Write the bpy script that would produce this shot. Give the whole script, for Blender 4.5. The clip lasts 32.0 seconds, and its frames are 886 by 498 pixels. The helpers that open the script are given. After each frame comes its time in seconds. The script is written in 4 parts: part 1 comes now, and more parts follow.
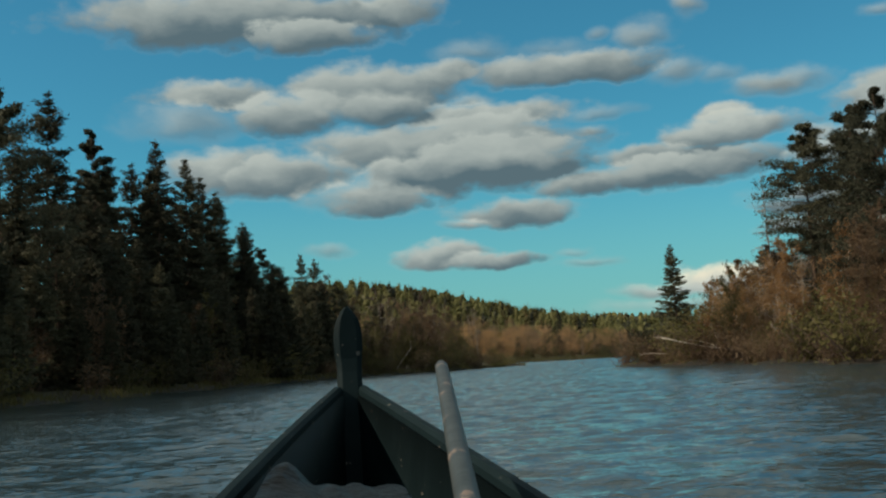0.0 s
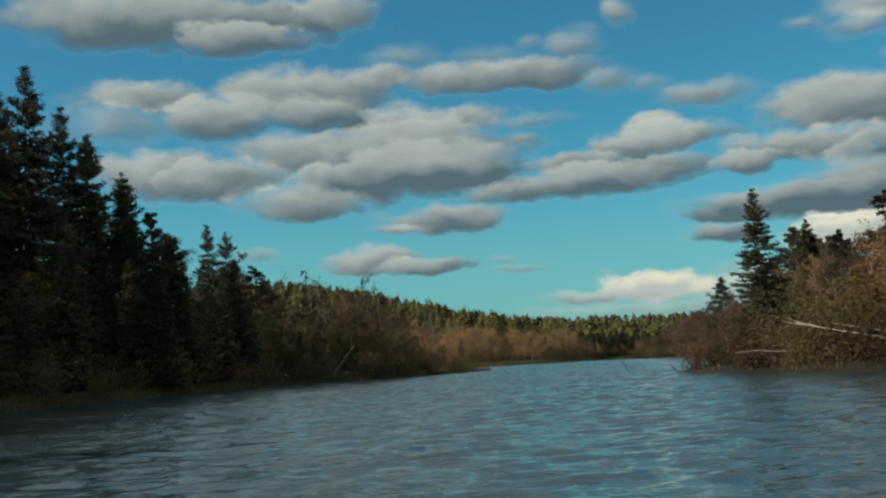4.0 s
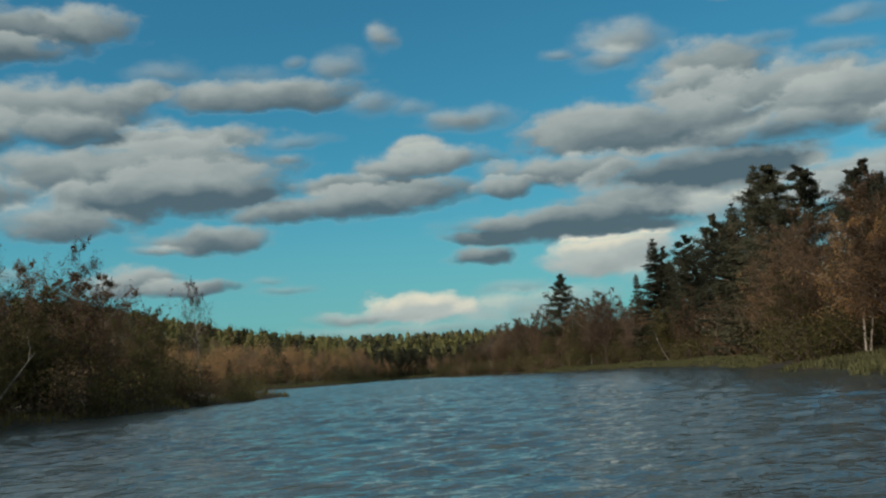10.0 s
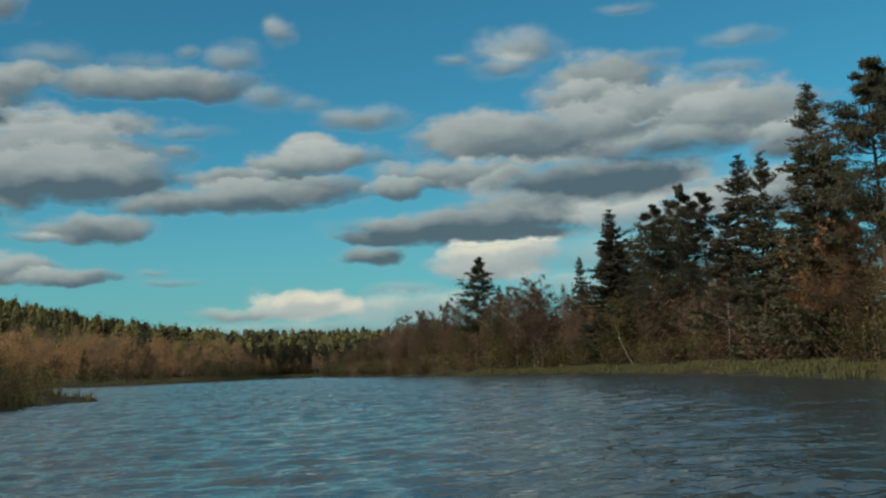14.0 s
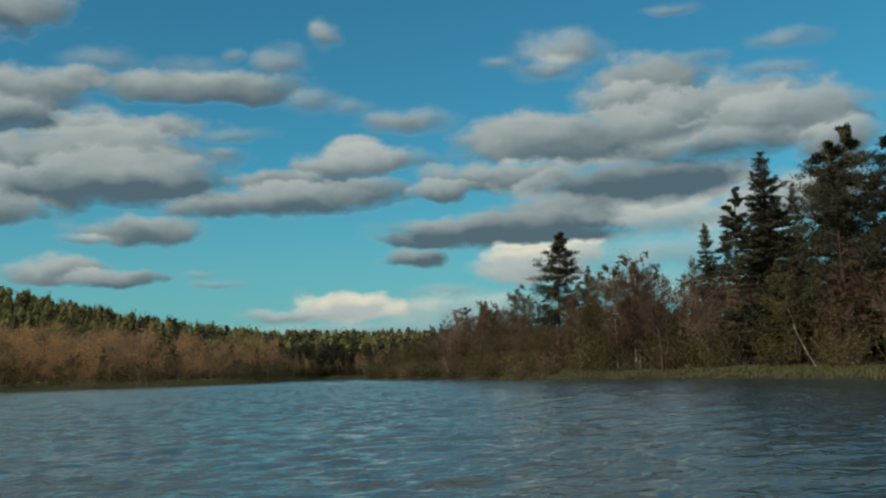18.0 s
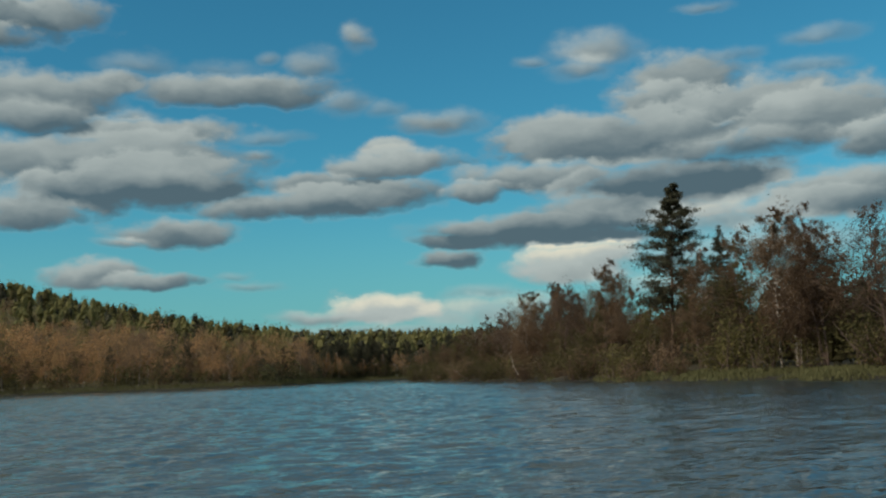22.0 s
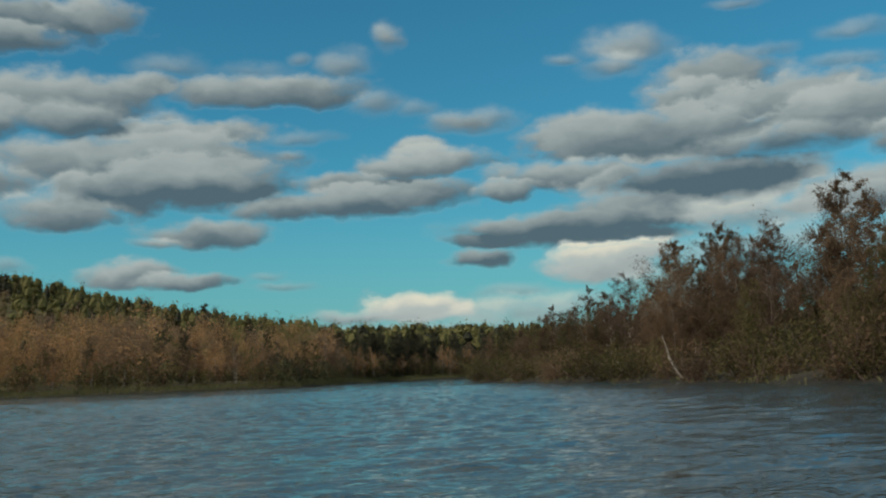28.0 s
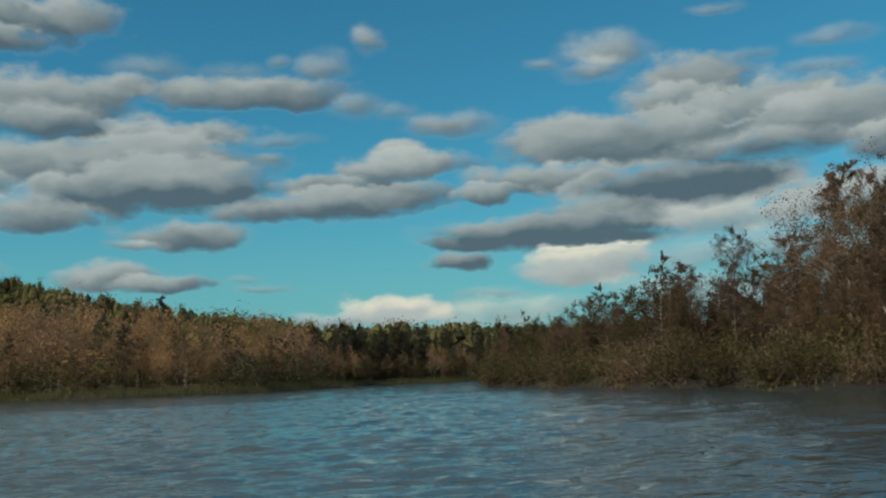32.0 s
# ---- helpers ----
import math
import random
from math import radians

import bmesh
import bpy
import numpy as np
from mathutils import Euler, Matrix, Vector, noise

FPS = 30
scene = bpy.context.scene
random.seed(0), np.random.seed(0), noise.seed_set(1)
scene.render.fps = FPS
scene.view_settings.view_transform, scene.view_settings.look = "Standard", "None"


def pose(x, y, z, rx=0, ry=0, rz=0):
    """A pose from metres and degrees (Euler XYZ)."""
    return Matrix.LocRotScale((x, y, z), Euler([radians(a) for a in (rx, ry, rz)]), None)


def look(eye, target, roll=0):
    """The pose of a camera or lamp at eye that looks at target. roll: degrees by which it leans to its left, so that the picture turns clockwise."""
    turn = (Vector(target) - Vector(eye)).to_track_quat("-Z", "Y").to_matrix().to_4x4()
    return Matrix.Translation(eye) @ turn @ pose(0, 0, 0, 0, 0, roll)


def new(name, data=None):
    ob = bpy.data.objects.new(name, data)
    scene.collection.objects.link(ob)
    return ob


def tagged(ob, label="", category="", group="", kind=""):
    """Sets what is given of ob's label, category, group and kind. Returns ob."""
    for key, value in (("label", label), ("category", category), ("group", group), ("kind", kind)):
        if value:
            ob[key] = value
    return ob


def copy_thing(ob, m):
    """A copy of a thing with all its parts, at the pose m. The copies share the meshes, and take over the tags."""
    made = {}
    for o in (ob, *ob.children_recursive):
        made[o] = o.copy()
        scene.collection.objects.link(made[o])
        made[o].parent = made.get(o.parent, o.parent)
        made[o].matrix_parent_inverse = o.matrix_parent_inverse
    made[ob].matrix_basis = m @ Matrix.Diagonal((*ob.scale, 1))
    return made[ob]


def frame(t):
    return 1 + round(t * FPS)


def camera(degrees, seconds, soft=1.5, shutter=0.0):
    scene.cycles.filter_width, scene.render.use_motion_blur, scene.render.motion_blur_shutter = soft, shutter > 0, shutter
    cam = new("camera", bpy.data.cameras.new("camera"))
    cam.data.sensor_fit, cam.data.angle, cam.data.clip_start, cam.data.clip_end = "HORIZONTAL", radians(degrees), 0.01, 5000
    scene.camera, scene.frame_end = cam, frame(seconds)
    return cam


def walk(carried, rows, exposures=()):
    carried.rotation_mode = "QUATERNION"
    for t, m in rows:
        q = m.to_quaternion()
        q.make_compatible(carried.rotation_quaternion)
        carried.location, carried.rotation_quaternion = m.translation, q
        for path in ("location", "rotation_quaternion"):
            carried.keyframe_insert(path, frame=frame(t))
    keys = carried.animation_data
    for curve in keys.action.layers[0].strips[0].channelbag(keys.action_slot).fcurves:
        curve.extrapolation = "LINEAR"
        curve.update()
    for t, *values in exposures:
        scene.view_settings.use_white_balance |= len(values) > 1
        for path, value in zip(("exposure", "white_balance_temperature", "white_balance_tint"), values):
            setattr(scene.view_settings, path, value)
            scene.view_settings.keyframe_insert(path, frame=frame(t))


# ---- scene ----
cam = camera(43.39, 32.0, soft=2.3)
PATH = [
    (0.0, pose(0.00, -0.00, 0.85, 95.85, 3.03, 0.00)),
    (0.5, pose(-0.09, 3.25, 0.85, 95.92, 2.79, -0.27)),
    (1.0, pose(-0.38, 6.56, 0.85, 95.99, 2.39, -0.43)),
    (1.5, pose(-0.65, 9.84, 0.85, 96.06, 2.36, -0.59)),
    (2.0, pose(-0.82, 13.13, 0.85, 96.02, 2.56, -0.65)),
    (2.5, pose(-0.99, 16.35, 0.85, 95.98, 3.65, -1.01)),
    (3.0, pose(-1.17, 19.68, 0.85, 95.93, 3.34, -1.95)),
    (3.5, pose(-1.40, 23.11, 0.85, 95.91, 2.95, -2.84)),
    (5.5, pose(-2.00, 38.15, 0.85, 96.12, 4.03, -5.86)),
    (6.0, pose(-1.90, 41.54, 0.85, 96.06, 4.15, -6.73)),
    (6.5, pose(-1.83, 44.72, 0.85, 96.00, 3.79, -7.29)),
    (7.0, pose(-1.73, 47.82, 0.85, 95.96, 3.97, -7.92)),
    (7.5, pose(-1.53, 50.96, 0.85, 96.00, 4.64, -8.65)),
    (8.0, pose(-1.32, 54.21, 0.85, 96.07, 4.24, -10.19)),
    (8.5, pose(-1.05, 57.43, 0.85, 96.16, 4.24, -11.42)),
    (9.0, pose(-0.63, 60.54, 0.85, 96.10, 5.46, -12.55)),
    (9.5, pose(-0.20, 63.65, 0.85, 96.21, 4.63, -14.03)),
    (10.0, pose(0.38, 66.79, 0.85, 96.34, 4.07, -15.59)),
    (10.5, pose(0.91, 69.90, 0.85, 96.37, 4.28, -17.37)),
    (11.0, pose(1.54, 73.04, 0.85, 96.31, 4.27, -19.30)),
    (11.5, pose(2.28, 76.11, 0.85, 96.36, 2.62, -20.46)),
    (12.0, pose(3.17, 79.21, 0.85, 96.39, 1.31, -20.65)),
    (12.5, pose(3.98, 82.23, 0.85, 96.30, 2.64, -21.03)),
    (13.0, pose(4.88, 85.30, 0.85, 96.18, 3.80, -21.06)),
    (13.5, pose(5.76, 88.32, 0.85, 95.99, 3.67, -21.53)),
    (14.0, pose(6.66, 91.39, 0.85, 96.07, 2.30, -21.52)),
    (14.5, pose(7.60, 94.37, 0.85, 96.26, 1.84, -21.64)),
    (16.5, pose(10.60, 105.46, 0.85, 96.34, 2.38, -20.34)),
    (17.0, pose(11.36, 108.27, 0.85, 96.24, 2.76, -20.01)),
    (17.5, pose(12.14, 111.03, 0.85, 96.20, 2.36, -19.68)),
    (18.0, pose(12.84, 113.76, 0.85, 96.27, 1.93, -19.29)),
    (18.5, pose(13.54, 116.42, 0.85, 96.27, 2.30, -19.06)),
    (19.0, pose(14.14, 119.08, 0.85, 96.20, 2.42, -18.69)),
    (19.5, pose(14.75, 121.70, 0.85, 96.11, 2.20, -18.21)),
    (20.0, pose(15.33, 124.50, 0.85, 96.44, 2.07, -18.01)),
    (20.5, pose(16.07, 127.43, 0.85, 96.28, 2.48, -17.80)),
    (21.0, pose(16.87, 130.60, 0.85, 96.34, 2.41, -17.56)),
    (21.5, pose(17.66, 134.00, 0.85, 96.30, 2.67, -17.53)),
    (22.0, pose(18.45, 137.38, 0.85, 96.38, 2.15, -17.51)),
    (22.5, pose(19.23, 140.56, 0.85, 96.47, 2.14, -16.99)),
    (23.0, pose(19.92, 143.61, 0.85, 96.34, 2.42, -16.71)),
    (23.5, pose(20.60, 146.63, 0.85, 96.38, 1.96, -16.64)),
    (24.0, pose(21.30, 149.68, 0.85, 96.42, 1.79, -16.24)),
    (24.5, pose(21.95, 152.72, 0.85, 96.43, 1.42, -16.22)),
    (25.0, pose(22.60, 155.73, 0.85, 96.49, 1.33, -16.26)),
    (25.5, pose(23.21, 158.69, 0.85, 96.53, 1.47, -16.22)),
    (27.5, pose(25.23, 169.68, 0.85, 96.33, 2.38, -16.03)),
    (28.0, pose(25.80, 172.56, 0.85, 96.39, 2.32, -15.83)),
    (28.5, pose(26.41, 175.45, 0.85, 96.39, 2.38, -16.04)),
    (29.0, pose(26.94, 178.42, 0.85, 96.41, 1.97, -16.06)),
    (29.5, pose(27.55, 181.37, 0.85, 96.48, 1.93, -15.82)),
    (30.0, pose(28.12, 184.35, 0.85, 96.44, 2.44, -15.97)),
    (30.5, pose(28.71, 187.25, 0.85, 96.47, 2.53, -16.20)),
    (31.0, pose(29.28, 190.18, 0.85, 96.36, 2.85, -16.54)),
    (31.5, pose(29.90, 193.07, 0.85, 96.32, 2.15, -17.01)),
    (32.0, pose(30.52, 196.05, 0.85, 96.51, 2.21, -16.95)),
]
walk(cam, PATH, exposures=((0.0, 0.14, 6900, 10), (5.0, 0.03, 6750, 10), (10.0, -0.04, 6620, 10), (32.0, -0.05, 6560, 10)))

# ---- sky, sun, clouds ----
SUN_AZ, SUN_EL = -101.0, 33.0      # degrees, right of the first heading is positive
world = bpy.data.worlds.new("sky")
scene.world = world
world.use_nodes = True
wt = world.node_tree
wt.nodes.clear()


def wn(kind, **kw):
    n = wt.nodes.new(kind)
    for k, v in kw.items():
        if k == "operation":
            n.operation = v
        elif k == "blend":
            n.data_type, n.blend_type = "RGBA", v
    return n


def put(socket, v):
    if hasattr(v, "is_output"):
        socket.id_data.links.new(v, socket)
    else:
        socket.default_value = v


def wmath(op, a, b=0.0, c=0.0):
    n = wn("ShaderNodeMath", operation=op)
    for s, v in zip(n.inputs, (a, b, c)):
        put(s, v)
    return n.outputs[0]


def wvec(op, a, b=(0, 0, 0), c=(0, 0, 0)):
    n = wn("ShaderNodeVectorMath", operation=op)
    put(n.inputs[0], a)
    put(n.inputs[1], b)
    if op == "MULTIPLY_ADD":
        put(n.inputs[2], c)
    return n.outputs["Value"] if op in ("LENGTH", "DOT_PRODUCT") else n.outputs["Vector"]


def wramp(v, lo, hi, a, b):
    n = wn("ShaderNodeMapRange")
    n.interpolation_type = "SMOOTHSTEP"
    for s, x in zip(n.inputs, (v, lo, hi, a, b)):
        put(s, x)
    return n.outputs[0]


def wnoise(v, scale, detail, rough=0.55):
    n = wn("ShaderNodeTexNoise")
    put(n.inputs["Vector"], v)
    put(n.inputs["Scale"], scale)
    put(n.inputs["Detail"], detail)
    put(n.inputs["Roughness"], rough)
    return n


def wmix(f, a, b):
    n = wn("ShaderNodeMix", blend="MIX")
    put(n.inputs["Factor"], f)
    put(n.inputs["A"], a)
    put(n.inputs["B"], b)
    return n.outputs["Result"]


PUFFS = []


def puff(az, el, wide, high, opacity, glow):
    """One cloud: direction and half size in degrees."""
    PUFFS.append((az, el, wide * 1.15 + 0.12, high * 1.12 + 0.06, opacity, glow))


# the grey bodies of the large clouds
puff(31.0, 12.8, 4.1, 1.9, 1, 0.05)
puff(36.2, 11.6, 4.9, 1.7, 1, 0.0)
puff(28.3, 11.0, 5.5, 1.4, 1, -0.05)
puff(31.0, 8.9, 4.9, 1.5, 1, -0.12)
puff(22.9, 7.3, 5.2, 0.9, 1, -0.2)
puff(2.5, 10.9, 5.5, 1.8, 1, -0.05)
puff(-2.6, 13.4, 3.8, 1.4, 1, -0.08)
puff(37.7, 7.8, 3.8, 1.5, 1, 0.05)
puff(-9.5, 17.6, 8.7, 1.7, 1, -0.1)
puff(-0.1, 10.8, 6.7, 1.7, 1, -0.05)
puff(-8.7, 9.7, 3.2, 1.5, 1, 0.05)
puff(13.6, 9.3, 4.4, 1.0, 1, 0.0)
# their lit heads and the small clouds
puff(-2.3, 18.0, 3.2, 1.0, 1, 0.1)
puff(32.1, 17.7, 1.2, 0.3, 0.5, 0)
puff(-9.9, 17.4, 7.6, 1.6, 1, -0.15)
puff(13.6, 17.1, 0.6, 0.8, 0.85, 0)
puff(-5.8, 16.7, 3.5, 0.9, 1, -0.1)
puff(8.9, 16.2, 0.5, 0.4, 0.5, 0)
puff(26.1, 16.0, 2.0, 1.0, 0.85, 0.1)
puff(11.2, 15.8, 1.3, 0.8, 0.7, 0)
puff(22.8, 15.7, 0.7, 0.3, 0.5, 0)
puff(2.4, 15.7, 1.5, 0.6, 0.5, 0)
puff(37.4, 15.6, 1.7, 0.4, 0.5, 0)
puff(6.5, 15.5, 2.0, 0.5, 0.4, 0)
puff(25.4, 15.2, 1.7, 0.6, 0.7, 0)
puff(32.3, 15.2, 1.7, 0.3, 0.5, 0)
puff(0.9, 14.7, 2.6, 0.7, 1, 0)
puff(7.1, 14.5, 5.5, 0.9, 1, 0)
puff(36.6, 14.3, 1.7, 0.4, 0.5, 0)
puff(-2.0, 14.3, 3.8, 0.9, 1, 0)
puff(-5.1, 14.2, 2.6, 0.9, 1, 0)
puff(30.3, 14.0, 2.9, 1.6, 1, 0)
puff(-11.1, 13.9, 3.5, 0.8, 1, 0)
puff(-3.1, 13.8, 4.4, 1.5, 1, 0)
puff(12.9, 13.8, 1.2, 0.6, 0.65, 0)
puff(15.0, 13.5, 1.2, 0.4, 0.4, 0)
puff(2.2, 13.2, 0.8, 0.4, 0.8, 0)
puff(29.1, 13.0, 2.3, 1.2, 1, 0)
puff(17.9, 12.8, 2.2, 0.6, 0.9, 0)
puff(-7.4, 12.8, 2.9, 1.3, 1, 0)
puff(-12.5, 12.6, 2.6, 1.2, 0.6, 0)
puff(34.9, 12.5, 4.7, 1.6, 1, 0)
puff(2.8, 12.4, 4.9, 0.8, 1, 0.12)
puff(8.8, 12.2, 1.7, 0.4, 0.5, 0)
puff(24.1, 11.9, 3.5, 1.2, 1, 0)
puff(22.0, 11.7, 1.7, 0.7, 1, 0)
puff(37.5, 11.6, 3.8, 1.7, 1, 0)
puff(15.1, 11.5, 1.3, 0.6, 1, 0.25)
puff(31.2, 11.4, 2.6, 0.7, 1, 0.12)
puff(8.1, 11.3, 0.9, 0.4, 0.85, 0)
puff(26.9, 11.3, 5.8, 1.6, 1, -0.05)
puff(1.4, 10.9, 6.7, 1.7, 1, 0)
puff(15.9, 10.8, 3.1, 0.8, 1, 0.15)
puff(13.7, 10.5, 2.3, 0.7, 1, 0.1)
puff(39.5, 10.3, 2.3, 1.2, 1, 0)
puff(-10.7, 10.1, 2.6, 1.3, 1, 0.1)
puff(3.6, 9.8, 4.9, 1.6, 1, -0.1)
puff(11.1, 9.8, 2.3, 0.6, 1, 0)
puff(-7.2, 9.7, 3.2, 1.2, 1, 0)
puff(22.8, 9.7, 4.4, 0.9, 1, 0)
puff(-0.4, 9.3, 3.5, 1.2, 1, 0)
puff(19.5, 9.2, 1.7, 0.5, 1, 0)
puff(29.7, 8.9, 6.4, 1.3, 1, 0)
puff(33.8, 8.9, 2.3, 0.6, 1, 0)
puff(11.9, 8.8, 3.8, 0.9, 1, -0.12)
puff(7.9, 8.7, 2.6, 0.8, 1, 0)
puff(-3.7, 8.6, 2.6, 0.9, 0.9, 0)
puff(-2.8, 8.4, 2.9, 1.0, 1, 0)
puff(36.7, 7.8, 3.8, 1.3, 1, 0)
puff(27.6, 7.8, 5.8, 1.2, 1, -0.1)
puff(36.2, 7.6, 4.1, 0.8, 1, 0)
puff(4.2, 7.4, 3.2, 0.8, 1, 0)
puff(20.9, 7.3, 3.8, 0.8, 1, 0)
puff(32.3, 7.1, 4.4, 1.0, 0.75, 0.1)
puff(1.7, 7.0, 1.3, 0.3, 0.9, 0)
puff(23.8, 6.7, 4.7, 1.0, 1, -0.15)
puff(18.6, 6.7, 2.3, 0.5, 1, -0.1)
puff(-5.5, 6.0, 1.2, 0.3, 0.5, 0)
puff(34.9, 5.7, 4.7, 1.2, 0.6, 0.2)
puff(26.1, 5.7, 2.0, 0.7, 1, 0.6)
puff(18.1, 5.7, 1.7, 0.5, 1, -0.2)
puff(30.8, 5.5, 4.4, 0.9, 0.55, 0.25)
puff(0.3, 5.4, 2.5, 0.7, 1, 0.12)
puff(6.9, 5.3, 0.9, 0.2, 0.4, 0)
puff(24.3, 5.2, 3.0, 1.1, 1, 0.62)
puff(3.0, 5.1, 2.3, 0.4, 1, 0)
puff(7.8, 4.7, 1.3, 0.3, 0.5, 0)
puff(28.8, 4.1, 3.5, 0.7, 0.5, 0.35)
puff(19.9, 4.0, 2.0, 0.4, 0.5, 0.1)
puff(32.1, 3.4, 4.4, 0.7, 0.5, 0.35)
puff(14.6, 3.3, 3.5, 0.9, 1, 0.7)
puff(22.2, 3.3, 2.6, 0.7, 0.6, 0.35)
puff(18.7, 3.2, 2.3, 0.6, 0.6, 0.35)
puff(10.9, 3.1, 1.7, 0.4, 0.8, 0.25)
puff(20.7, 2.8, 2.6, 0.9, 0.65, 0.3)
puff(17.8, 2.8, 2.6, 0.6, 0.6, 0.3)
puff(15.5, 2.3, 7.3, 0.4, 0.5, 0.3)
# shaded undersides of the two largest clouds
puff(29.7, 9.3, 4.4, 1.1, 0.85, -0.38)
puff(33.6, 10.6, 3.5, 0.8, 0.85, -0.28)
puff(22.3, 7.2, 4.9, 0.8, 0.85, -0.38)
puff(2.5, 9.7, 4.7, 1.0, 0.85, -0.33)
puff(-2.6, 12.9, 2.6, 0.8, 0.85, -0.28)

coord = wn("ShaderNodeTexCoord").outputs["Generated"]
sep = wn("ShaderNodeSeparateXYZ")
put(sep.inputs[0], coord)
azim = wmath("MULTIPLY", wmath("ARCTAN2", sep.outputs[0], sep.outputs[1]), 57.2958)
elev = wmath("MULTIPLY", wmath("ARCSINE", sep.outputs[2]), 57.2958)
com = wn("ShaderNodeCombineXYZ")
put(com.inputs[0], azim)
put(com.inputs[1], elev)
SKYPOS = com.outputs[0]


warp = wnoise(wvec("MULTIPLY", SKYPOS, (1, 1.5, 1)), 0.40, 4, 0.48)
bent = wvec("MULTIPLY_ADD", wvec("SUBTRACT", warp.outputs["Color"], (0.5, 0.5, 0.5)), (2.0, 1.1, 0), SKYPOS)
fine = wnoise(wvec("MULTIPLY", SKYPOS, (0.8, 1.3, 1)), 0.75, 6, 0.54).outputs[0]
fine = wmath("MULTIPLY", wmath("SUBTRACT", fine, 0.5), 0.95)
mottle = wnoise(wvec("MULTIPLY", bent, (0.7, 1.5, 1)), 0.55, 5, 0.52).outputs[0]
mottle = wmath("MULTIPLY", wmath("SUBTRACT", mottle, 0.5), 0.9)
# loose cloud outside the part of the sky that is looked at
far = wnoise(wvec("MULTIPLY", SKYPOS, (0.55, 1.1, 1)), 0.16, 5, 0.55).outputs[0]
side = wramp(wmath("ABSOLUTE", wmath("SUBTRACT", azim, 10.0)), 34.0, 48.0, 0.0, 1.0)
side = wmath("MAXIMUM", side, wramp(elev, 19.5, 26.0, 0.0, 1.0))
loose = wmath("MULTIPLY", wmath("SUBTRACT", far, 0.36), 6.0)
cover = wmath("MULTIPLY", wramp(loose, -0.1, 0.5, 0.0, 0.95), side)
light = wramp(wmath("ADD", loose, mottle), -0.2, 3.2, 1.0, 0.1)
for az, el, wide, high, opacity, glow in PUFFS:
    # each cloud: flat dark base, bright top
    q = wvec("MULTIPLY_ADD", bent, (1 / wide, 1 / high, 0), (-az / wide, -el / high, 0))
    flat = wvec("MAXIMUM", q, wvec("MULTIPLY", q, (-1, -1.35, 0)))
    inside = wmath("ADD", wmath("SUBTRACT", 1.0, wvec("LENGTH", flat)), fine)
    thick = wramp(inside, *((-0.11, 0.47) if opacity > 0.9 else (-0.34, 0.95)), 0.0, 0.98 * min(1, opacity * 1.12))
    up = wmath("ADD", wvec("DOT_PRODUCT", q, (-0.25, 1, 0)), mottle)
    tone = wmath("ADD", wramp(up, -0.6, 1.15, 0.0, 1.0), glow if opacity > 0.9 else glow + 0.16)
    cover = wmath("MAXIMUM", cover, thick)
    light = wmath("MULTIPLY_ADD", wmath("SUBTRACT", tone, light), wmath("MINIMUM", wmath("MULTIPLY", thick, 2.6), 1.0), light)
cloud_col = wmix(light, (0.086, 0.138, 0.168, 1), (0.435, 0.495, 0.480, 1))
cream = wmix(wramp(light, 1.0, 1.6, 0.0, 1.0), cloud_col, (0.78, 0.75, 0.60, 1))

sky = wn("ShaderNodeTexSky")
sky.sky_type, sky.sun_disc = "NISHITA", False
sky.sun_elevation, sky.sun_rotation = radians(SUN_EL), radians(SUN_AZ)
sky.air_density, sky.dust_density, sky.ozone_density = 1.0, 0.3, 2.0
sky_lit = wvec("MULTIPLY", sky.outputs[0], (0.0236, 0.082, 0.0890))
sky_lit = wmix(wramp(elev, -1.0, 11.0, 0.75, 0.0), sky_lit, (0.175, 0.41, 0.45, 1))
final = wmix(cover, sky_lit, cream)
bg = wn("ShaderNodeBackground")
put(bg.inputs["Color"], final)
bg.inputs["Strength"].default_value = 1.0
wo = wn("ShaderNodeOutputWorld")
put(wo.inputs["Surface"], bg.outputs[0])
world.cycles.sampling_method = "MANUAL"
world.cycles.sample_map_resolution = 512

sun = new("sun", bpy.data.lights.new("sun", "SUN"))
sun.data.energy, sun.data.angle, sun.data.color = 4.0, radians(1.5), (1.0, 0.86, 0.68)
sa, se = radians(SUN_AZ), radians(SUN_EL)
sun.matrix_world = look((math.sin(sa) * math.cos(se) * 50, math.cos(sa) * math.cos(se) * 50, math.sin(se) * 50), (0, 0, 0))


# ---- materials ----
def material(name):
    m = bpy.data.materials.new(name)
    m.use_nodes = True
    nt = m.node_tree
    return m, nt, nt.nodes["Principled BSDF"]


def mn(nt, kind, **inputs):
    n = nt.nodes.new(kind)
    for k, v in inputs.items():
        s = n.inputs[k.replace("_", " ")]
        put(s, v)
    return n


def colour_noise(nt, vec, scale, stops, detail=5, rough=0.6):
    n = mn(nt, "ShaderNodeTexNoise", Vector=vec, Scale=scale, Detail=detail, Roughness=rough)
    r = nt.nodes.new("ShaderNodeValToRGB")
    els = r.color_ramp.elements
    while len(els) < len(stops):
        els.new(0.5)
    for e, (p, c) in zip(els, stops):
        e.position, e.color = p, (*c, 1)
    put(r.inputs[0], n.outputs[0])
    return r.outputs[0], n.outputs[0]


def bump(nt, bsdf, height, strength, distance):
    b = mn(nt, "ShaderNodeBump", Height=height, Strength=strength, Distance=distance)
    put(bsdf.inputs["Normal"], b.outputs[0])


